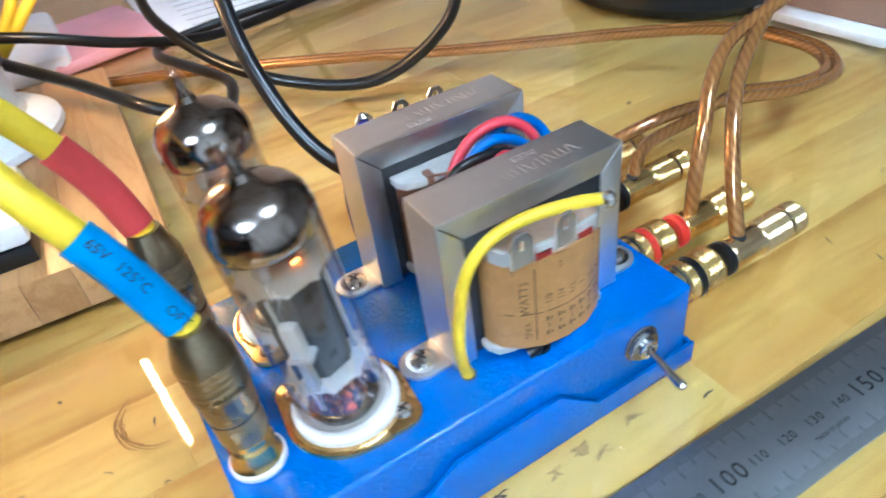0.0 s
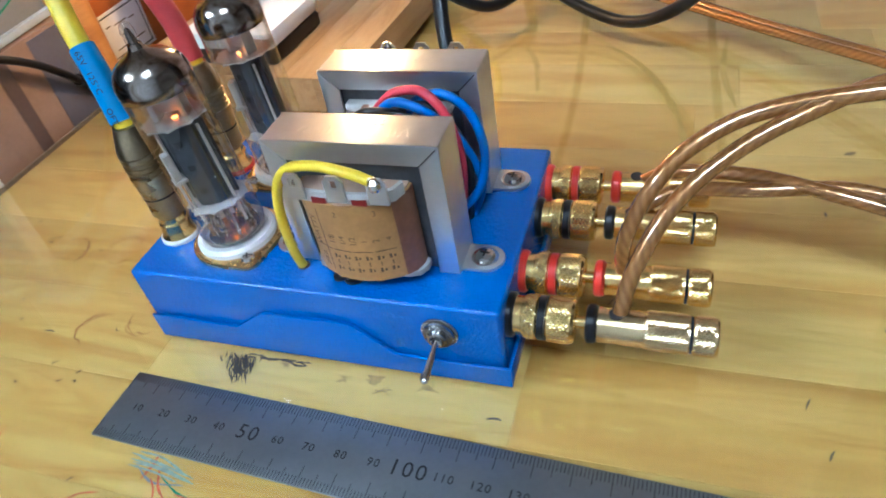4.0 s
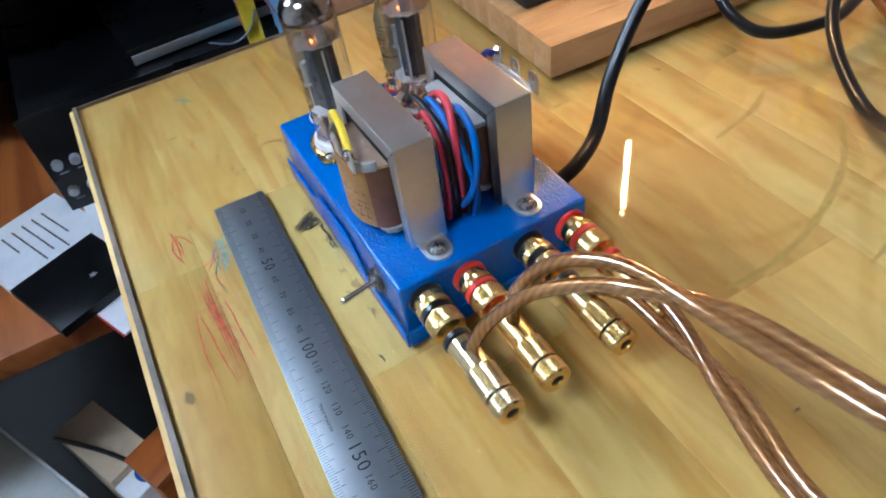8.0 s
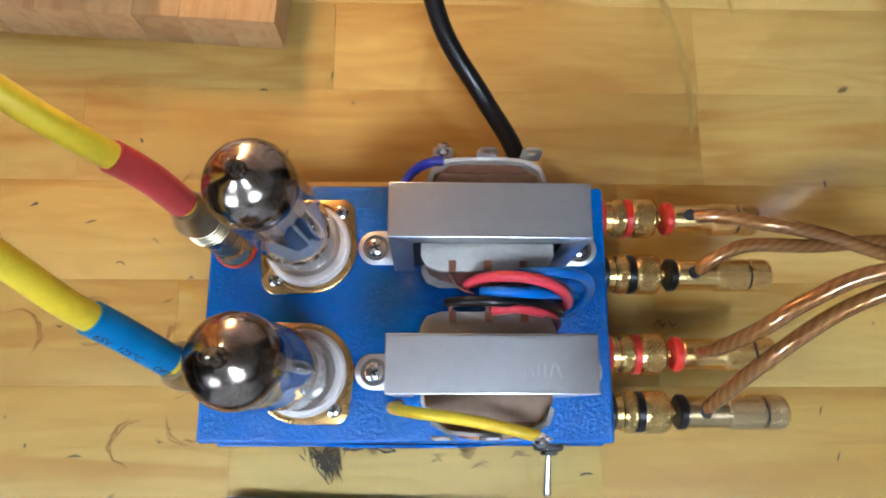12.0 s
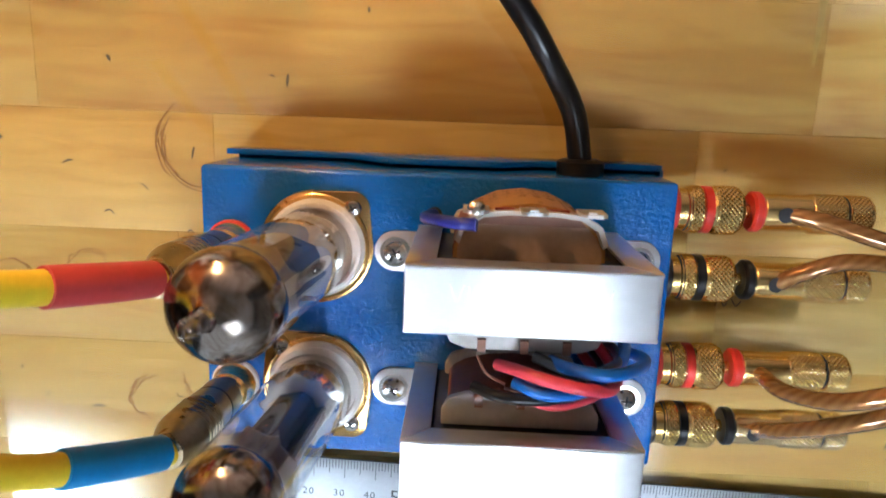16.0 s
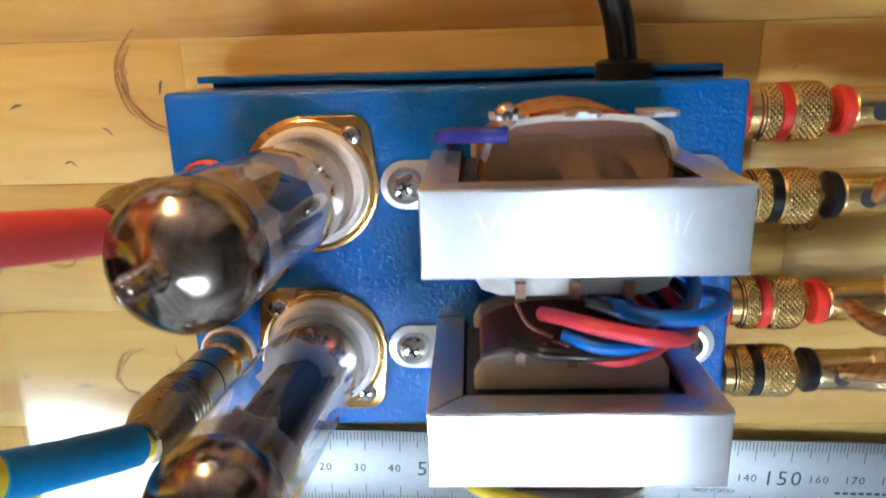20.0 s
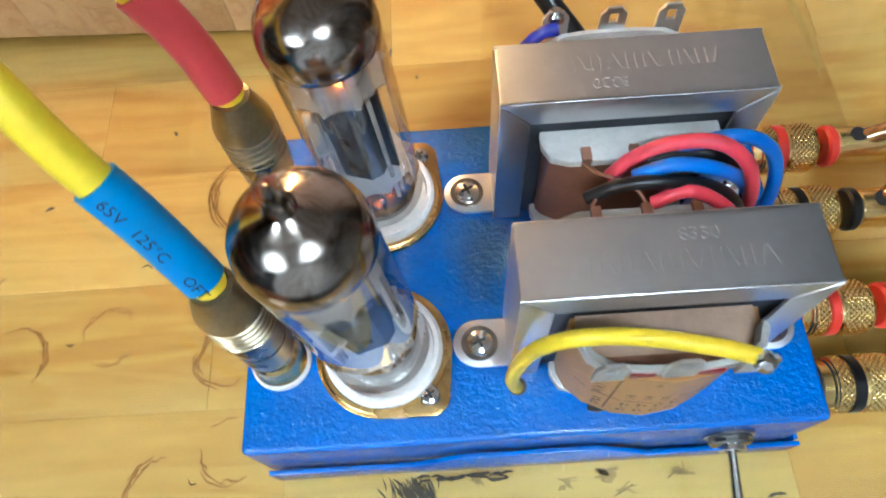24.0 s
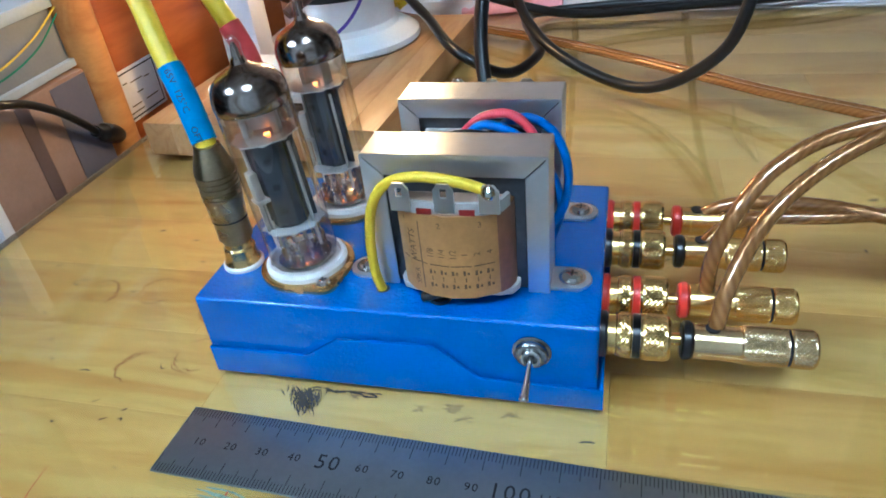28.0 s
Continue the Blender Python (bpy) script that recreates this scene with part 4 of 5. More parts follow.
def tube(x, y, turn, lean=-3.0, nod=0.0):
    """A nine-pin power tube in its socket: glass, getter mirror, tip, mica discs, anode, pins."""
    t = thing("vacuum_tube", x, y, 31.5, "glowing glass power tube with dark mirrored dome in its socket", "vacuum tube", "output tubes", turn)
    t.matrix_world = pose(x * MM, y * MM, 31.5 * MM, nod, lean, 0) @ pose(0, 0, 0, 0, 0, turn)
    R = 10.5
    wall = [(0.0, 1.0), (8.6, 1.0), (9.9, 1.8), (R, 4.0), (R, 52.2)]
    part("glass_envelope", Form().lathe(wall, 48), TUBE_GLASS, t, "clear glass envelope")
    dome = [(R - 0.25, 51.0), (R + 0.02, 51.6), (R + 0.15, 53.4), (R, 55.2), (9.95, 57.2), (8.8, 59.1), (7.0, 60.6), (5.0, 61.6), (3.2, 62.3), (2.3, 63.0), (1.9, 64.4)]
    part("getter_dome", Form().lathe(dome, 48), GETTER, t, "dark mirror-like getter coating inside the dome")
    part("tip", Form().lathe([(1.9, 64.4), (1.8, 66.0), (1.95, 67.8), (1.6, 69.2), (0.7, 70.2), (0, 70.4)], 20), TUBE_GLASS, t)
    part("tip_core", Form().lathe([(1.3, 64.0), (1.1, 66.5), (0.6, 68.3), (0, 68.6)], 12), GETTER, t)
    part("glass_foot", Form().lathe([(0, 1.2), (8.0, 1.2), (8.4, 2.2), (5.5, 3.4), (0, 3.6)], 32), STEEL_DARK, t, "dark pressed glass foot with pins")
    # electrodes
    box = [(-5.0, -2.9), (-3.0, -5.0), (3.0, -5.0), (5.0, -2.9), (5.0, 2.9), (3.0, 5.0), (-3.0, 5.0), (-5.0, 2.9)]
    part("anode", Form().prism(box, "z", 15.0, 41.6, 0.3), ANODE, t, "dark grey anode plates")
    fins = Form().box(-7.6, -4.8, -0.4, 0.4, 15.4, 41.0, 0.1).box(4.8, 7.6, -0.4, 0.4, 15.4, 41.0, 0.1)
    part("anode_fin", fins, ANODE, t)
    holes = Form()
    for z in (20, 28, 36):
        holes.box(-1.0, 1.0, -5.1, -4.9, z - 0.9, z + 0.9).box(-1.0, 1.0, 4.9, 5.1, z - 0.9, z + 0.9)
    part("anode_hole", holes, INK, t)
    for z in (14.2, 42.4):
        disc, n = [], 36
        for i in range(n):
            r = 9.95 if i % 4 == 0 else (8.6, 9.1, 8.8)[i % 3]
            disc.append((r * math.cos(2 * math.pi * i / n), r * math.sin(2 * math.pi * i / n)))
        part("mica_disc", Form().prism(disc, "z", z - 0.2, z + 0.2), MICA, t, "frosted mica spacer")
    part("getter_frost", Form().lathe([(10.2, 43.2), (10.25, 45.0), (10.3, 51.2)], 48), GETTER_HAZE, t, "thin brownish haze inside the glass below the dome")
    part("getter_holder", Form().box(-3.4, 3.4, -0.5, 0.5, 44.3, 51.0, 0.1).box(-5.2, -3.4, -2.0, 2.0, 42.3, 52, 0.1).box(3.4, 5.2, -2.0, 2.0, 42.3, 52, 0.1), MATT_NICKEL, t)
    side = Form()
    for a in (200, 340):
        ax, ay = 7.0 * math.cos(radians(a)), 7.0 * math.sin(radians(a))
        side.tube([(ax, ay, 6), (ax, ay, 40)], 0.5, 8, 1)
    cup = Form().box(-8.9, -6.4, -1.9, 1.9, 25, 34, 0.6).box(-9.3, -5.4, -2.6, 2.6, 24.2, 25.4, 0.2).box(-8.6, -7.8, -0.6, 0.6, 14.6, 24.4, 0.1).box(-7.2, -6.6, -0.6, 0.6, 14.6, 24.4, 0.1)
    ca, sa = math.cos(radians(38)), math.sin(radians(38))
    cup.v = [(px * ca - py * sa, px * sa + py * ca, pz) for px, py, pz in cup.v]
    part("getter_cup", cup, MATT_NICKEL, t, "small bright getter cup beside the anode")
    part("support_rod", side, MATT_NICKEL, t)
    glow = Form().tube([(1.0, -2.6, 43.4), (2.6, -2.9, 43.7)], 0.34, 8, 1).tube([(1.2, -3.2, 13.2), (-1.2, -3.4, 12.6)], 0.4, 8, 1).tube([(3.0, 2.2, 12.8), (3.4, 0.4, 12.2)], 0.4, 8, 1)
    part("heater", glow, HOT, t, "orange glowing heater ends")
    for i in range(9):
        a = radians(36 * i + 18)
        px, py = 5.9 * math.cos(a), 5.9 * math.sin(a)
        part("pin", Form().tube([(px, py, 0), (px, py, 4.0), (px * 0.9, py * 0.9, 13.6)], 0.6, 8, 2), STEEL_BRIGHT, t)
        part("stem_wire", Form().tube([(px * 0.62, py * 0.62, 3.2), (px * 1.15 + 0.6, py * 1.15, 7.5), (px * 0.6, py * 0.6, 13.9)], 0.35, 6, 3), STEEL_BRIGHT, t)
        part("stem_bead", Form().box(px * 1.2 - 0.5, px * 1.2 + 0.5, py * 1.2 - 0.5, py * 1.2 + 0.5, 4.2 + i % 3 * 1.6, 8.4 + i % 2 * 2.2, 0.2), STEEL_BRIGHT if i % 3 else SOCKET_RIM, t)
    return t


tube_socket(-20.2, -0.3, -48)
tube_socket(-20.2, 37.4, 48)
tube(-20.2, -0.3, 15, -5.2)
tube(-20.2, 37.4, -20, -4.2, -1.2)


def binding_post(y, mat, tone):
    z = 20.0
    m = Matrix.Translation((0, y, z)) @ Matrix.Rotation(radians(90), 4, "Y")
    post = amp_part("binding_post", Form().lathe([(3, 72.0), (5.5, 72.0), (5.5, 74.2), (5.9, 74.5), (5.9, 78.2), (5.5, 78.4), (5.5, 81.0), (3, 81.0)], 40, m), GOLD, f"gold-plated binding post with {tone} rings")
    amp_part("knurled_nut", Form().lathe([(3, 80.7), (5.9, 80.8), (6.15, 81.3), (6.15, 87.5), (5.7, 88.3), (3.0, 88.3), (2.6, 87.6), (0, 87.6)], 40, m).knurl(6.45, 81.5, 87.4, m), GOLD, "knurled gold nut", smooth=1)
    amp_part("knurled_band", Form().lathe([(5.85, 74.9), (6.1, 75.1), (6.1, 78.0), (5.85, 78.2)], 40, m).knurl(6.35, 75.1, 78.0, m), GOLD, smooth=1)
    amp_part("insulator", Form().lathe([(3, 69.1), (6.4, 69.1), (6.4, 71.4), (5.8, 72.1), (3, 72.1)], 36, m), mat, f"{tone} insulating washer")
    amp_part("marker_ring", Form().lathe([(5.4, 78.5), (6.2, 78.6), (6.2, 80.6), (5.4, 80.7)], 36, m), mat)
    amp_part("pin", Form().lathe([(1.7, 88.0), (1.7, 92.0)], 16, m), GOLD)


def banana_plug(y, mat, tone, end, finish):
    p = thing("banana_plug", 91, y, 20, f"gold banana plug with {tone} collar in a binding post", "banana plug", "speaker plugs")
    m = Matrix.Rotation(radians(90), 4, "Y")
    L = end - 91
    part("collar", Form().lathe([(1.5, 0.2), (4.6, 0.2), (5.3, 0.8), (5.3, 2.4), (4.8, 3.0), (1.5, 3.0)], 36, m), mat, p, f"{tone} collar")
    part("barrel", Form().lathe([(2, 3.0), (4.5, 3.0), (4.8, 3.4), (4.8, 15.2), (3, 15.2)], 40, m), finish, p)
    part("knurled_grip", Form().lathe([(3, 15.1), (4.8, 15.1), (5.05, 15.4), (5.05, L - 7.0), (4.7, L - 6.8), (3, L - 6.8)], 40, m).knurl(5.3, 15.5, L - 7.1, m), finish, p, "knurled grip", smooth=1)
    part("end_screw", Form().lathe([(3, L - 6.3), (4.7, L - 6.3), (5.05, L - 6.0), (5.05, L - 0.6), (4.6, L), (2.2, L), (2.0, L - 1.2), (0, L - 1.2)], 40, m).knurl(5.3, L - 5.9, L - 0.7, m), finish, p, smooth=1)
    part("socket_hole", Form().lathe([(1.9, L - 1.1), (1.9, L - 1.0)], 20, m), INK, p)
    part("cable_hole", Form().lathe([(2.0, 0), (2.0, 0.25)], 20, Matrix.Translation((8.0, 0, 4.7))), INK, p)
    part("groove", Form().lathe([(4.7, L - 6.9), (4.85, L - 6.8), (4.85, L - 6.3), (4.7, L - 6.2)], 36, m), INK, p)
    return p


POSTS = [(-11.2, BLACK_PLASTIC, "black"), (6.2, RED_PLASTIC, "red"), (31.2, BLACK_PLASTIC, "black"), (49.6, RED_PLASTIC, "red")]
for k, (y, mat, tone) in enumerate(POSTS):
    binding_post(y, mat, tone)
    banana_plug(y, mat, tone, (124.3, 122.5, 123.5, 121.5)[k], CHAMPAGNE if k == 0 else GOLD)


def switch():
    m = Matrix.Translation((52.2, -20.2, 19.4)) @ Matrix.Rotation(radians(90), 4, "X")
    amp_part("toggle_switch", Form().lathe([(2.9, 0), (2.9, 3.4), (2.6, 3.7), (2.0, 3.7), (1.9, 2.2), (0, 2.2)], 24, m), STEEL_BRIGHT, "small chrome toggle switch")
    amp_part("washer", Form().lathe([(5.4, 0.1), (5.4, 0.6), (5.0, 0.8), (3, 0.8)], 28, m), STEEL_DARK)
    amp_part("nut", Form().lathe([(4.5, 0.8), (4.7, 1.2), (4.6, 1.9), (4.1, 2.4), (2.9, 2.5)], 12, m), STEEL_DARK)
    amp_part("bush_hole", Form().lathe([(1.95, 2.25), (0, 2.3)], 20, m), INK)
    amp_part("lever", Form().tube([(52.2, -22.4, 19.3), (52.0, -29.6, 17.6), (51.85, -34.8, 16.5)], 1.05, 14, 4, lambda u: 0.8 + 0.45 * u), STEEL_BRIGHT)
    amp_part("lever_tip", Form().lathe([(1.3, -0.4), (1.3, 0.3), (1.1, 0.8), (0.6, 1.2), (0, 1.3)], 16, Matrix.Translation((51.85, -34.8, 16.5)) @ Matrix.Rotation(radians(102), 4, "X")), STEEL_BRIGHT)


switch()


def rca(x, y, mat, tone):
    jack = amp_part("phono_jack", Form().lathe([(3, 29.2), (5.6, 29.2), (5.8, 30.6), (5.4, 31.2), (5.0, 33.0), (5.0, 35.6), (4.4, 36.4), (4.4, 38.0), (3.0, 38)], 32, Matrix.Translation((x, y, 0))), GOLD, f"gold phono jack with {tone} washer")
    amp_part("jack_washer", Form().lathe([(3, 29.0), (6.4, 29.0), (6.4, 30.0), (5.8, 30.5), (3, 30.5)], 30, Matrix.Translation((x, y, 0))), mat)


def phono_plug(x, y, sleeve, tone, lean, path, printed=""):
    p = thing("phono_plug", x, y, 33, f"bronze phono plug with {tone} sleeve on thick yellow cable", "audio plug", "input plugs")
    d = Vector(lean).normalized()
    m = d.to_track_quat("Z", "Y").to_matrix().to_4x4()
    prof = [(3.4, 0.0), (4.4, 0.4), (4.4, 6.0), (5.3, 6.5), (5.3, 12.6), (5.0, 12.8), (5.0, 13.2), (5.4, 13.4), (5.9, 19.5)]
    for k in range(5):
        z = 20 + 1.7 * k
        prof += [(6.1, z), (6.1, z + 1.0), (5.7, z + 1.2), (5.7, z + 1.6)]
    prof += [(6.1, 28.6), (6.0, 30.0), (3.8, 37.0), (3.0, 37.2)]
    part("barrel", Form().lathe(prof, 40, m), BRONZE, p, "dark bronze barrel")
    part("seam", Form().lathe([(5.2, 12.7), (5.45, 12.8), (5.45, 13.2), (5.2, 13.3)], 36, m), INK, p)
    pts = [Vector(q) - Vector((x, y, 33)) for q in path]
    line = [d * 36.0] + pts
    whole = smooth_line(line, 8)
    part("cable", Form().tube(line, 3.1, 18, 8), WIRE_YELLOW, p, "thick yellow signal cable")
    run, keep = 0.0, [whole[0]]
    a, b = 1.6, 25.5
    sleeve_pts = []
    for i in range(1, len(whole)):
        run += (whole[i] - whole[i - 1]).length
        if a < run < b:
            sleeve_pts.append(whole[i])
    part("sleeve", Form().tube(sleeve_pts, 3.75, 20, 1), sleeve, p, f"{tone} heat-shrink sleeve")
    if printed:
        n = len(sleeve_pts)
        for text, u in zip(printed.split(), (0.86, 0.5, 0.14)):
            k = int(u * (n - 1))
            q = sleeve_pts[k]
            down = (sleeve_pts[max(k - 2, 0)] - sleeve_pts[min(k + 2, n - 1)]).normalized()
            right = Vector((1, 0.25, 0))
            right = (right - down * right.dot(down)).normalized()
            out = down.cross(right)
            m = Matrix((down, right, out)).transposed().to_4x4()
            letters("printed_text", text, 2.7, INK, p, Matrix.Translation(q + out * 3.95) @ m, 0.02)
    return p


rca(-42.4, -1.0, CERAMIC, "white")
rca(-42.4, 37.0, RED_PLASTIC, "red")
phono_plug(-42.4, -1.0, SLEEVE_BLUE, "blue printed", (-1.3, 1.2, 37), [(-49.5, 5.2, 83), (-56, 10, 95), (-64, 17.5, 108), (-78, 28.5, 124), (-97, 41, 144), (-130, 60, 175), (-170, 90, 215)], "65V 125°C OFT")
phono_plug(-42.4, 37.0, SLEEVE_RED, "red", (-1.3, 1.2, 37), [(-48, 41, 84), (-57, 44, 100), (-66, 48.5, 110), (-78, 56, 121), (-97, 74, 140), (-117, 95.6, 162), (-150, 130, 195)])


# ---- speaker cables ----
def speaker_pair(a, b, common, split):
    """Two clear-jacketed copper strands, joined after they leave their plugs."""
    c = thing("speaker_cable", a[0][0], a[0][1], 0, "clear-jacketed twin copper speaker cable running over the desk", "cable")
    base = Vector((a[0][0], a[0][1], 0))
    for line, off in ((a, -1.0), (b, 1.0)):
        pts = [Vector(q) - base for q in line]
        for i, q in enumerate(common):
            nxt = common[min(i + 1, len(common) - 1)]
            prv = common[max(i - 1, 0)]
            d = Vector((nxt[0] - prv[0], nxt[1] - prv[1], 0)).normalized()
            pts.append(Vector(q) - base + Vector((-d.y, d.x, 0)) * 2.2 * off)
        part("strand", Form().tube(pts, 2.25, 14, 8), COPPER, c)


speaker_pair([(98.6, 6.2, 22.5), (99.2, 6.6, 36), (105, 10.5, 50), (114, 17, 59), (130, 23.5, 65.5)], [(99.5, -10.8, 22.5), (102.5, -4.5, 35), (110.5, 5, 49), (122, 14, 58), (137, 21.0, 65.5)],
             [(160, 27.5, 71.5), (200, 36, 73), (255, 62, 68), (330, 120, 45), (420, 230, 12), (470, 320, 3)], 0)
speaker_pair([(101, 49.6, 23), (108, 48.6, 27.5), (120, 45.2, 31), (136, 42.0, 32)], [(100, 31.4, 23), (105.5, 35.6, 26.5), (115, 39.0, 28.5), (134, 38.6, 30)],
             [(158, 37.5, 31), (184, 33, 27), (210, 37, 24), (224, 58, 24), (218, 95, 23), (190, 139, 17), (142, 189, 11), (83, 239, 10), (16, 289, 9), (-50, 335, 6), (-120, 380, 4)], 0)


# ---- mains lead and the loop of black cable behind ----
def cable(name, label, pts, r, mat, category="cable"):
    c = thing(name, pts[0][0], pts[0][1], 0, label, category)
    part("jacket", Form().tube([(x - pts[0][0], y - pts[0][1], z) for x, y, z in pts], r, 16, 8), mat, c)
    return c


amp_part("grommet", Form().lathe([(3, 57.0), (6.2, 57.0), (6.2, 60.6), (4.6, 61.4), (3.4, 61.4)], 28, Matrix.Translation((47, 0, 18)) @ Matrix.Rotation(radians(-90), 4, "X")), BLACK_PLASTIC, "black rubber grommet")
cable("mains_lead", "black mains lead leaving the amplifier's back", [(47, 60, 18), (43.5, 74, 20), (33.5, 91, 22), (19, 110, 36), (12, 133, 62), (14, 160, 90), (20, 205, 122), (26, 270, 140), (30, 380, 120), (30, 470, 40), (20, 520, 3.1)], 3.1, WIRE_BLACK)
cable("black_cable", "looped black cable lying behind the amplifier", [(-10, 410, 70), (3.5, 330, 60.7), (5, 280, 42), (31.5, 232, 21), (80.8, 198, 9.7), (116, 174, 34.7), (127.5, 174.6, 68), (135.5, 197, 96.7), (140, 260, 110), (130, 360, 80), (120, 450, 20), (110, 520, 3)], 3.0, WIRE_BLACK)
cable("black_cable", "looped black cable lying behind the amplifier", [(-100, 345, 46), (-78.7, 300, 44), (-44, 247, 36), (-18, 207, 28), (9, 209.5, 14), (24, 242, 14), (16, 277, 14), (5, 330, 10), (20, 362, 6), (80, 368, 8), (160, 372, 8), (240, 420, 6)], 3.0, WIRE_BLACK)
cable("black_cable", "black cable lying across the papers at the back", [(-110, 330, 52), (-60, 318, 44), (-10, 318, 26), (40, 330, 12), (110, 352, 9), (200, 372, 9), (260, 400, 8)], 3.0, WIRE_BLACK)
for dx in (0, 16):
    cable("yellow_cable", "yellow signal cable rising behind the lamp", [(-92 + dx * 0.4, 320, 24), (-79 + dx * 0.3, 330, 32), (-60 + dx * 0.5, 332, 52), (-48 + dx, 336, 74), (-46 + dx, 350, 110), (-70 + dx, 380, 160), (-110 + dx, 420, 180)], 3.0, WIRE_YELLOW)


# ---- cutting board with lamp and white block ----
def board():
    b = thing("bamboo_board", -37.5, 118.5, 0, "thick bamboo board of laminated strips lying on the desk", "board", turn=-3)
    n = 8
    for i in range(n):
        x1 = -i * 16.5
        f = Form().box(x1 - 16.42, x1, 0, 190, 2.0, 20.0, 0.25)
        part("strip", f, BAMBOO, b)
    part("foot", Form().box(-125, -12, 18, 40, 0, 2), BAMBOO_END, b)
    part("foot", Form().box(-125, -12, 150, 172, 0, 2), BAMBOO_END, b)


board()


def desk_lamp():
    l = thing("desk_lamp", -104, 257, 20, "white based lamp with black body and warm tube bulb", "lamp")
    part("base", Form().lathe([(0, 0), (48, 0), (50, 1.5), (49.5, 4.5), (44, 8), (37, 10.5), (35, 14), (35, 32), (0, 32)], 56), WHITE_PLASTIC, l, "glossy white round base")
    part("body", Form().lathe([(0, 32), (36, 32), (36.8, 33), (36.8, 70), (35, 73), (0, 73)], 56), BLACK_PLASTIC, l, "black body")
    f = Form()
    for k in range(9):
        a = radians(-118 + 6.5 * k)
        f.box(-1.6, 1.6, -37.1, -36.7, 42, 48)
        f.v[-8:] = [(x * math.cos(a + 1.571) - y * math.sin(a + 1.571), x * math.sin(a + 1.571) + y * math.cos(a + 1.571), z) for x, y, z in f.v[-8:]]
    part("small_print", f, WHITE_PAPER, l, "band of small white print")
    part("clamp", Form().tube([(8, -36, 50), (14, -52, 50), (14, -70, 47), (6, -84, 40)], 5.0, 14, 5, lambda u: 1.2 - 0.6 * u), BROWN_KNOB, l, "dark brown clamp arm")
    part("clamp", Form().tube([(8, -36, 54), (24, -50, 53), (28, -66, 48)], 4.5, 14, 5, lambda u: 1.1 - 0.5 * u), BROWN_KNOB, l, "dark brown clamp arm")
    part("stem", Form().tube([(22, -28, 66), (30, -47, 69), (30, -47, 73)], 3.0, 14, 6), BLACK_PLASTIC, l)
    part("bulb_holder", Form().lathe([(0, 70), (6.5, 70), (7, 71), (7, 77), (5, 78), (0, 78)], 24, Matrix.Translation((30, -47, 0))), BLACK_PLASTIC, l)
    part("bulb", Form().lathe([(0, 78), (1.6, 78.2), (1.6, 80), (1.6, 150), (1.2, 152), (0, 152.5)], 20, Matrix.Translation((30, -47, 0))), LAMP_GLOW, l, "warm glowing tube bulb")
    for pts, mat, lab in (([(31, -20, 50), (30, -40, 34), (18, -48, 20), (-6, -50, 9), (-14, -44, 4)], PURPLE, "thin purple wire"), ([(-4, -46, 7), (2, -50, 11), (8, -47, 11), (12, -45, 8)], GREEN, "thin green wire")):
        part("wire", Form().tube(pts, 1.0, 10, 6), mat, l, lab)


desk_lamp()


def white_block():
    b = thing("power_adapter", -103, 152.5, 20, "white power adapter with black base on the bamboo board", "adapter", turn=-3)
    part("base", Form().box(-26, 26, -20, 28, 0, 7.5, 1.2), BLACK_PLASTIC, b, "black base")
    part("cover", Form().box(-27, 27, -21, 29, 7.6, 17, 3), WHITE_PLASTIC, b, "glossy white cover")


white_block()
solid("grey_case", Form().box(-24, 0, 0, 18, 0, 72, 3), PALE_GREY, "pale grey plastic case standing on the bamboo board", "case", (-130, 193, 20), turn=-3)


# ---- back of the desk ----
def papers():
    p = thing("paper_sheets", 20, 372, 0, "stack of white printed sheets at the back of the desk", "paper")
    part("sheet", Form().box(0, 235, 0, 210, 0, 1.2, 0.2), WHITE_PAPER, p)
    part("sheet", Form().box(-4, 228, 5, 214, 1.25, 2.4, 0.2), WHITE_PAPER, p)
    f = Form()
    for k in range(7):
        f.box(20, 200 - 12 * (k % 3), 20 + 14 * k, 21 + 14 * k, 2.4, 2.45)
    part("printed_line", f, GREY_INK, p)


papers()
solid("tissue", Form().box(0, 150, 0, 120, 0, 14, 5), WHITE_PAPER, "crumpled white tissue behind the lamp", "tissue", (-190, 372, 0))
solid("pink_cloth", Form().box(0, 80, 0, 90, 0, 9, 4), PINK_PAPER, "folded pink cloth lying behind the bamboo board", "cloth", (-52, 370, 0), turn=12)


def black_base():
    b = thing("black_column", 322, 208, 0, "round black foot on the desk carrying an added tall dark column", "speaker")
    part("foot", Form().lathe([(0, 0), (80, 0), (83, 5), (83, 14), (78, 18), (0, 18)], 56), BLACK_PLASTIC, b)
    # tall body is added out of view, to darken what the sheet reflects
    part("body", Form().lathe([(0, 18), (72, 18), (74, 24), (74, 420), (70, 426), (0, 428)], 56), BLACK_PLASTIC, b)


black_base()


def tan_box():
    b = thing("tan_box", 300, 62, 0, "pale brown box with a white base standing on the desk", "box", turn=2)
    part("base", Form().box(-10, 140, -2, 70, 0, 5, 1), WHITE_PLASTIC, b, "white base")
    part("body", Form().box(0, 135, 3, 66, 5.1, 90, 1.5), CARDBOARD, b)
    part("groove", Form().box(8, 128, 2.7, 3.2, 14, 15.5), INK, b)


tan_box()


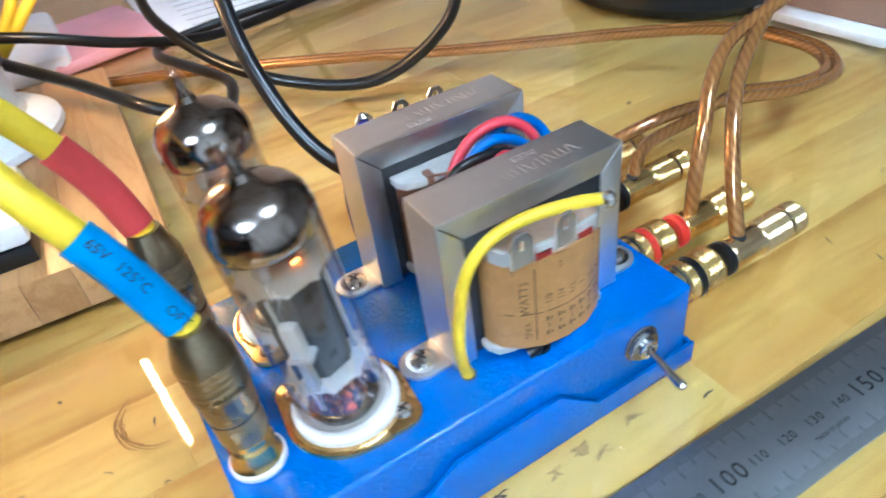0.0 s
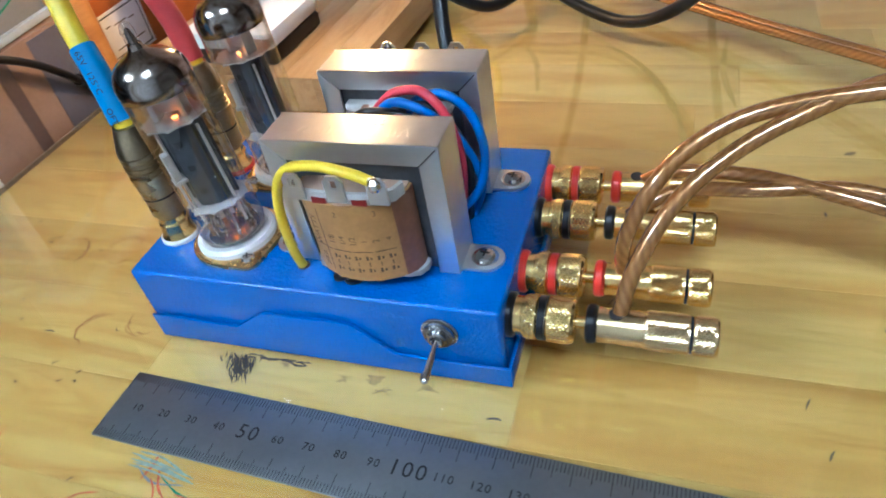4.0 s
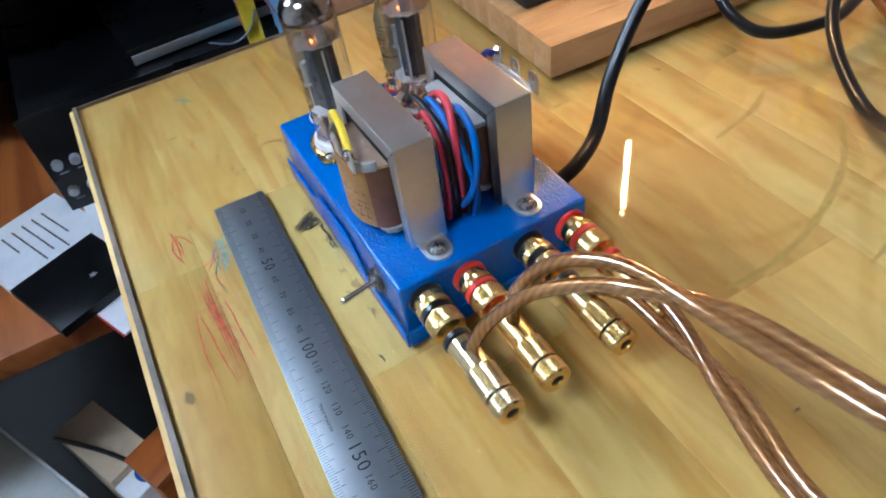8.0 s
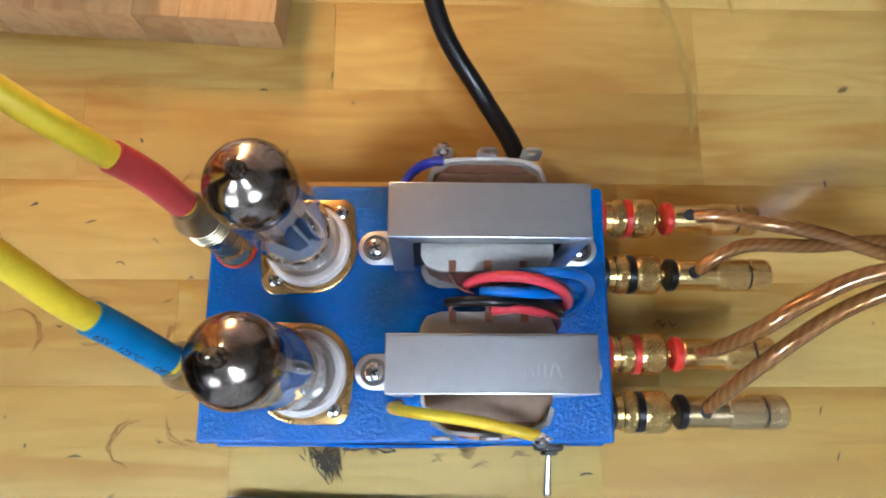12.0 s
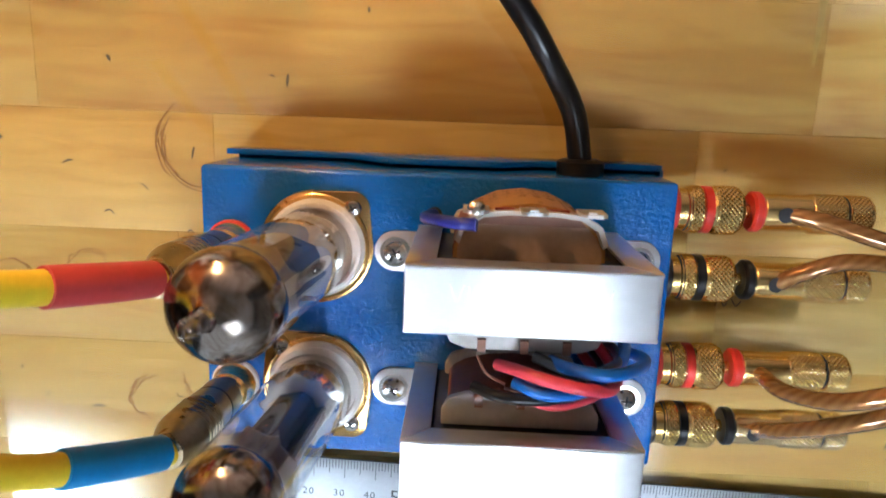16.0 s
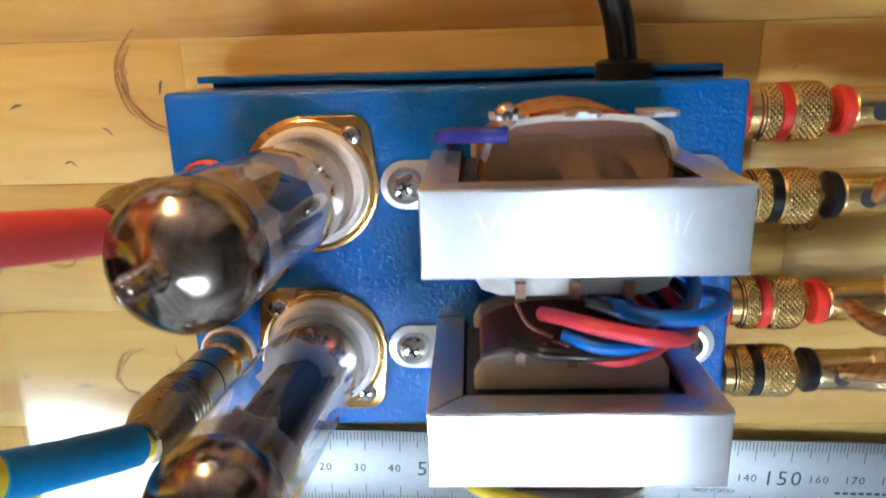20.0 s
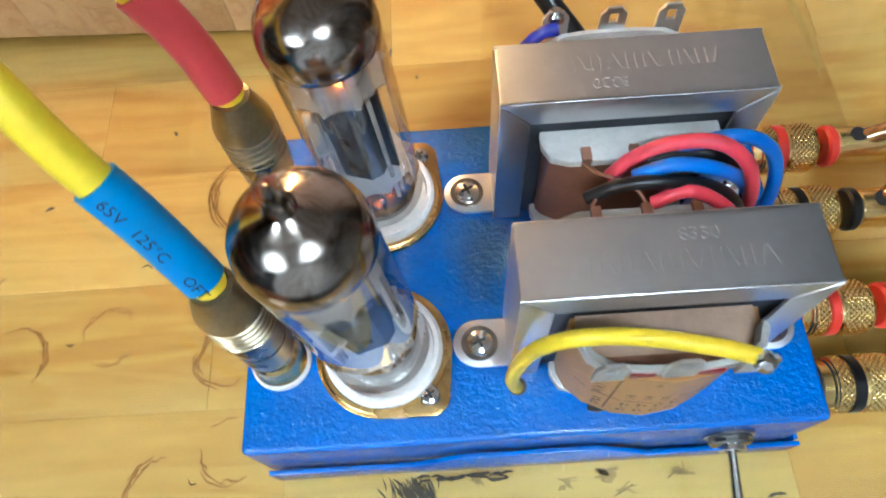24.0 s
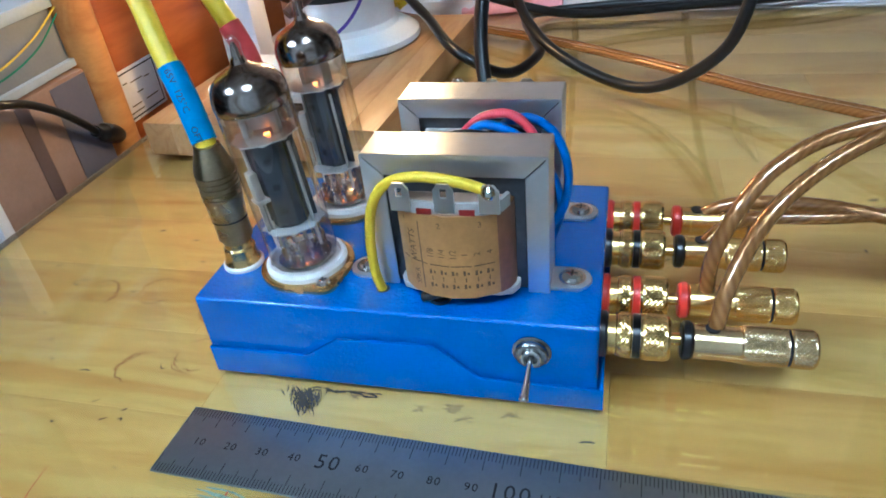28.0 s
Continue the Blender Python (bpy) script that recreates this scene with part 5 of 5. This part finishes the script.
# ---- beside the desk ----
def cabinet():
    c = thing("orange_cabinet", -355, 330, -250, "orange veneered cabinet standing beside the desk", "cabinet")
    part("side", Form().box(-150, 150, -178, 170, 0, 520, 6), ORANGE_WOOD, c)
    part("edge_strip", Form().prism(arc(148, -184, 12, 0, 360, 20)[:-1], "z", 0, 520), STRIP_WOOD, c, "rounded lighter edge strip")
    lab = part("label_card", Form().box(150.2, 150.8, -175, -134, 254, 284, 0.1), WHITE_PAPER, c, "pale paper label in a dark printed frame")
    f = Form().box(150.7, 151.0, -173, -136, 255.6, 256.4).box(150.7, 151.0, -173, -136, 281.6, 282.4).box(150.7, 151.0, -173, -172.2, 255.6, 282.4).box(150.7, 151.0, -136.8, -136, 255.6, 282.4)
    part("label_frame", f, INK, c)
    g = Form()
    for y, z, w in ((-168, 276, 4), (-161, 275, 11), (-148, 274, 5), (-158, 268, 6), (-166, 262, 9), (-152, 262, 12), (-170, 258.5, 14)):
        g.box(150.7, 150.95, y, y + w, z, z + 0.7)
    part("small_print", g, GREY_INK, c)


cabinet()


def carton():
    b = thing("carton", -265, 92, -250, "brown cardboard carton with a pale blue printed front beside the desk", "box")
    part("body", Form().box(-65, 65, -42, 42, 0, 297, 1.5), CARDBOARD, b)
    part("front_print", Form().box(-64, 64, -43.2, -42.1, 2, 294), LIGHT_BLUE, b, "pale blue printed front")
    part("print_block", Form().box(-10, 50, -43.8, -43.3, 210, 280), DEEP_BLUE, b, "deep blue printed block")
    part("dark_band", Form().box(65.1, 65.4, -9, -1, 2, 295), BAND, b, "dark strip of tape on the side")
    part("grey_band", Form().box(65.1, 65.4, 15, 41, 2, 295), SLATE, b, "dull grey printed side")
    part("white_edge", Form().box(60, 66, -44, -38, 0, 298, 0.5), WHITE_PAPER, b)


carton()


def binder():
    b = thing("grey_binder", -270, 95, 48, "grey binder with white edges lying on the carton", "binder", turn=4)
    part("cover", Form().box(-70, 66, -50, 40, 0.5, 30, 2), GREY_CARD, b)
    part("page_block", Form().box(-68, 68.5, -47, 37, 30.1, 36, 0.5), PALE_BLUE, b, "pale blue page edges")
    part("page_block", Form().box(-68, 69, -52, 42, 0, 4, 0.5), PALE_BLUE, b)
    for k in range(2):
        part("wire", Form().tube([(70, -45, 14 + 3 * k), (71, -20, 11 + 4 * k), (71, 10, 16 + 5 * k), (69, 36, 27 + 3 * k)], 0.45, 8, 6), (GREEN, WIRE_YELLOW)[k], b)


binder()
cable("black_lead_end", "black lead with a moulded connector beside the cabinet", [(-330, 30, 92), (-260, 36, 90), (-200, 58, 58), (-194, 72, 52), (-194, 86, 46.5), (-194, 101, 36.3), (-194.5, 114, 24), (-196, 122, 16)], 2.0, WIRE_BLACK)
def connector():
    c = thing("connector", -196, 121, 17, "black moulded connector at the edge of the desk", "connector")
    m = Vector((-6, 24, -13)).to_track_quat("Z", "Y").to_matrix().to_4x4()
    part("grip", Form().lathe([(0, 0), (3.0, 0), (3.4, 2), (2.8, 3), (3.6, 4), (3.0, 5), (4.0, 6), (3.4, 7), (4.4, 8), (0, 8)], 20, m), BLACK_PLASTIC, c)
    part("shell", Form().lathe([(0, 8), (4.8, 8), (5.2, 10), (5.2, 24), (4, 27), (0, 27)], 20, m), BLACK_PLASTIC, c)


connector()
def low_desk():
    d = thing("lower_desk", -560, -150, -170, "orange wooden shelf beside the desk, lower than its top", "desk")
    part("top", Form().box(-340, 368, -330, 340, 0, 20, 2), DESK_ORANGE, d)
    # supports take the same black, standing in for the shade under the shelf
    part("support", Form().box(-320, -300, -90, 300, -560, 0, 1), FLOOR_SHADE, d)
    part("support", Form().box(290, 310, 20, 300, -560, 0, 1), FLOOR_SHADE, d)


low_desk()


def receiver():
    r = thing("stereo_receiver", -328, -60, -150, "black stereo receiver with rows of small knobs on the shelf", "receiver")
    part("case", Form().box(-260, 0, -100, 130, 4, 90, 2.5), HIFI_BLACK, r)
    part("front_panel", Form().box(0, 4, -103, 133, 2, 92, 1.5), HIFI_BLACK, r)
    rng = random.Random(3)
    for k in range(16):
        y, z = -92 + (k % 8) * 14 + rng.uniform(-2, 2), 22 + 26 * (k // 8)
        kn = Form().lathe([(0, 0), (4.2, 0), (4.0, 5), (3.4, 6), (0, 6)], 20, Matrix.Translation((4, y, z)) @ Matrix.Rotation(radians(90), 4, "Y"))
        part("knob", kn, STEEL if k % 5 == 0 else GREY_CARD, r)
    part("display", Form().box(3.8, 4.4, 20, 120, 50, 80), BLACK_PLASTIC, r)
    for k in range(14):
        part("small_print", Form().box(3.9, 4.3, -95 + 14 * (k % 8), -88 + 14 * (k % 8), 12 + 26 * (k // 8), 13.4 + 26 * (k // 8)), GREY_CARD, r)
    for y in (-80, 110):
        part("foot", Form().box(-30, -8, y - 10, y + 10, 0, 4, 0.5), BLACK_PLASTIC, r)
    n = thing("flat_player", -400, -10, -58, "flat black player with a silver edge lying on the receiver", "player", turn=4)
    part("body", Form().box(-90, 52, -62, 62, 0, 14, 2), HIFI_BLACK, n)
    part("edge", Form().box(52.2, 54, -60, 60, 1, 9, 0.5), STEEL, n, "silver front edge")


receiver()


def booklets():
    w = thing("white_booklet", -294, -190, -150, "white printed booklet lying on the orange shelf", "booklet", turn=24)
    part("pages", Form().box(-54.5, 39.2, -41.2, 41.2, 0.45, 2.5), WHITE_PAPER, w)
    part("back_cover", Form().box(-55, 40, -42, 42, 0, 0.4), WHITE_PAPER, w)
    cover = part("front_cover", Form().box(-55, 40, -42, 42, 2.55, 3.0), WHITE_PAPER, w)
    for k, wide in enumerate((44, 60, 52, 58, 30)):
        part("printed_line", Form().box(-40, -40 + wide, 20 - 9 * k, 21.4 - 9 * k, 3.05, 3.12), INK, cover)
    b = thing("black_booklet", -231, -165, -147, "black sleeve with small white star lying on the shelf", "booklet", turn=24)
    part("cover", Form().box(-34, 38, -40, 30, 0, 8, 0.8), BLACK_PLASTIC, b)
    star = []
    for k in range(10):
        rr = 3.4 if k % 2 == 0 else 1.5
        star.append((10 + rr * math.cos(math.pi * k / 5), 4 + rr * math.sin(math.pi * k / 5)))
    part("star", Form().prism(star, "z", 8.0, 8.2), WHITE_PAPER, b, "small white star")


booklets()


def floor_boxes():
    c = thing("storage_box", -232, -234, -750, "long tan cardboard box with a white end below the shelf", "box", turn=26)
    part("body", Form().box(-58, 34, -22, 22, 0, 418, 2), CARDBOARD_PALE, c)
    part("flap", Form().box(-57, 33, -21.5, -0.5, 418.2, 420), CARDBOARD_PALE, c)
    part("flap", Form().box(-57, 33, 0.5, 21.5, 418.2, 420), CARDBOARD_PALE, c)
    end = part("white_end", Form().box(34.2, 62, -23, 23, 0, 414, 2), WHITE_PAPER, c, "white end of the box")
    oval = [(47 + 10 * math.cos(math.pi * k / 12), 6 * math.sin(math.pi * k / 12)) for k in range(24)]
    part("oval_print", Form().prism(oval, "z", 414, 414.4), DEEP_BLUE, end, "blue oval print")
    part("strap", Form().tube([(-50, -24, 424), (-10, -10, 423), (30, 0, 422), (60, 4, 418)], 2.2, 10, 5), WIRE_BLACK, c, "black cord across the box")
    d = thing("orange_box", -176, -190, -750, "orange painted box standing below the desk", "box", turn=26)
    part("body", Form().box(-22, 22, -18, 18, 0, 440, 2), ORANGE_WOOD, d)
    part("lid", Form().box(-23, 23, -19, 19, 440.2, 446, 1), ORANGE_WOOD, d)
    g = thing("grey_board", -262, -318, -750, "pale grey board leaning below the shelf", "board", turn=28)
    part("panel", Form().box(-90, 90, -34, 16, 0, 424, 1.5), GREY_BOARD, g)
    part("edge_strip", Form().box(-90, 90, 16.2, 19, 0, 425, 0.5), WHITE_PLASTIC, g, "white edge strip")


floor_boxes()


def dark_shelf():
    s = thing("dark_shelf_unit", -620, -190, -150, "dark shelf unit standing behind the black receiver", "shelf")
    part("back", Form().box(-18, 0, -330, 330, 0, 640, 2), HIFI_BLACK, s)
    for z in (150, 330, 520):
        part("shelf_board", Form().box(0.2, 210, -328, 328, z, z + 16, 1), HIFI_BLACK, s)
    for y in (-330, 312):
        part("side_panel", Form().box(0.2, 212, y, y + 18, 0, 640, 1.5), HIFI_BLACK if y < 0 else DESK_ORANGE, s)


dark_shelf()


def strap():
    s = thing("yellow_strap", -262, 20, -149.5, "yellow webbing strap hanging beside the carton", "strap")
    band = [(-6, 0), (6, 0), (8, 60), (5, 120), (6, 178), (10, 200), (-2, 200), (-6, 178), (-7, 120), (-4, 60)]
    part("webbing", Form().prism([(y, z) for y, z in band], "x", 0, 1.6, 0.3), WIRE_YELLOW, s)
    part("cord", Form().tube([(2, -8, 150), (3, 2, 152), (3, 12, 146), (2, 18, 132)], 0.9, 8, 6), PINK_PAPER, s, "thin pink cord")
    part("cord", Form().tube([(2, -34, 128), (3, -18, 122), (3, -4, 128), (2, 4, 140)], 0.7, 8, 6), GREY_CARD, s, "thin grey cord")


strap()


def rack():
    r = thing("wooden_rack", -346, 20, -149.5, "orange wooden rack frame standing in the dark beside the desk", "rack")
    part("upright", Form().box(-5, 5, 6, 16, 0, 260, 1), ORANGE_WOOD, r)
    part("upright", Form().box(-5, 5, -190, -180, 220, 260, 1), ORANGE_WOOD, r)
    part("cross_rail", Form().box(-4, 4, -180, 5.8, 225, 235, 1), ORANGE_WOOD, r)


rack()


def cards():
    c = thing("white_card", -186, -146, -150, "white card with a red edge lying on the orange shelf", "card", turn=24)
    part("sheet", Form().box(-22, 22, -14, 14, 0, 2.4, 0.3), WHITE_PAPER, c)
    part("edge", Form().box(-22, 22, -15, -14.1, 0, 2.2), RED_PLASTIC, c, "thin red edge")
    d = thing("white_card", -318, -142, -150, "long white card lying on the orange shelf", "card", turn=4)
    part("sheet", Form().box(-56, 56, -12, 10, 0, 2, 0.3), WHITE_PAPER, d)


cards()
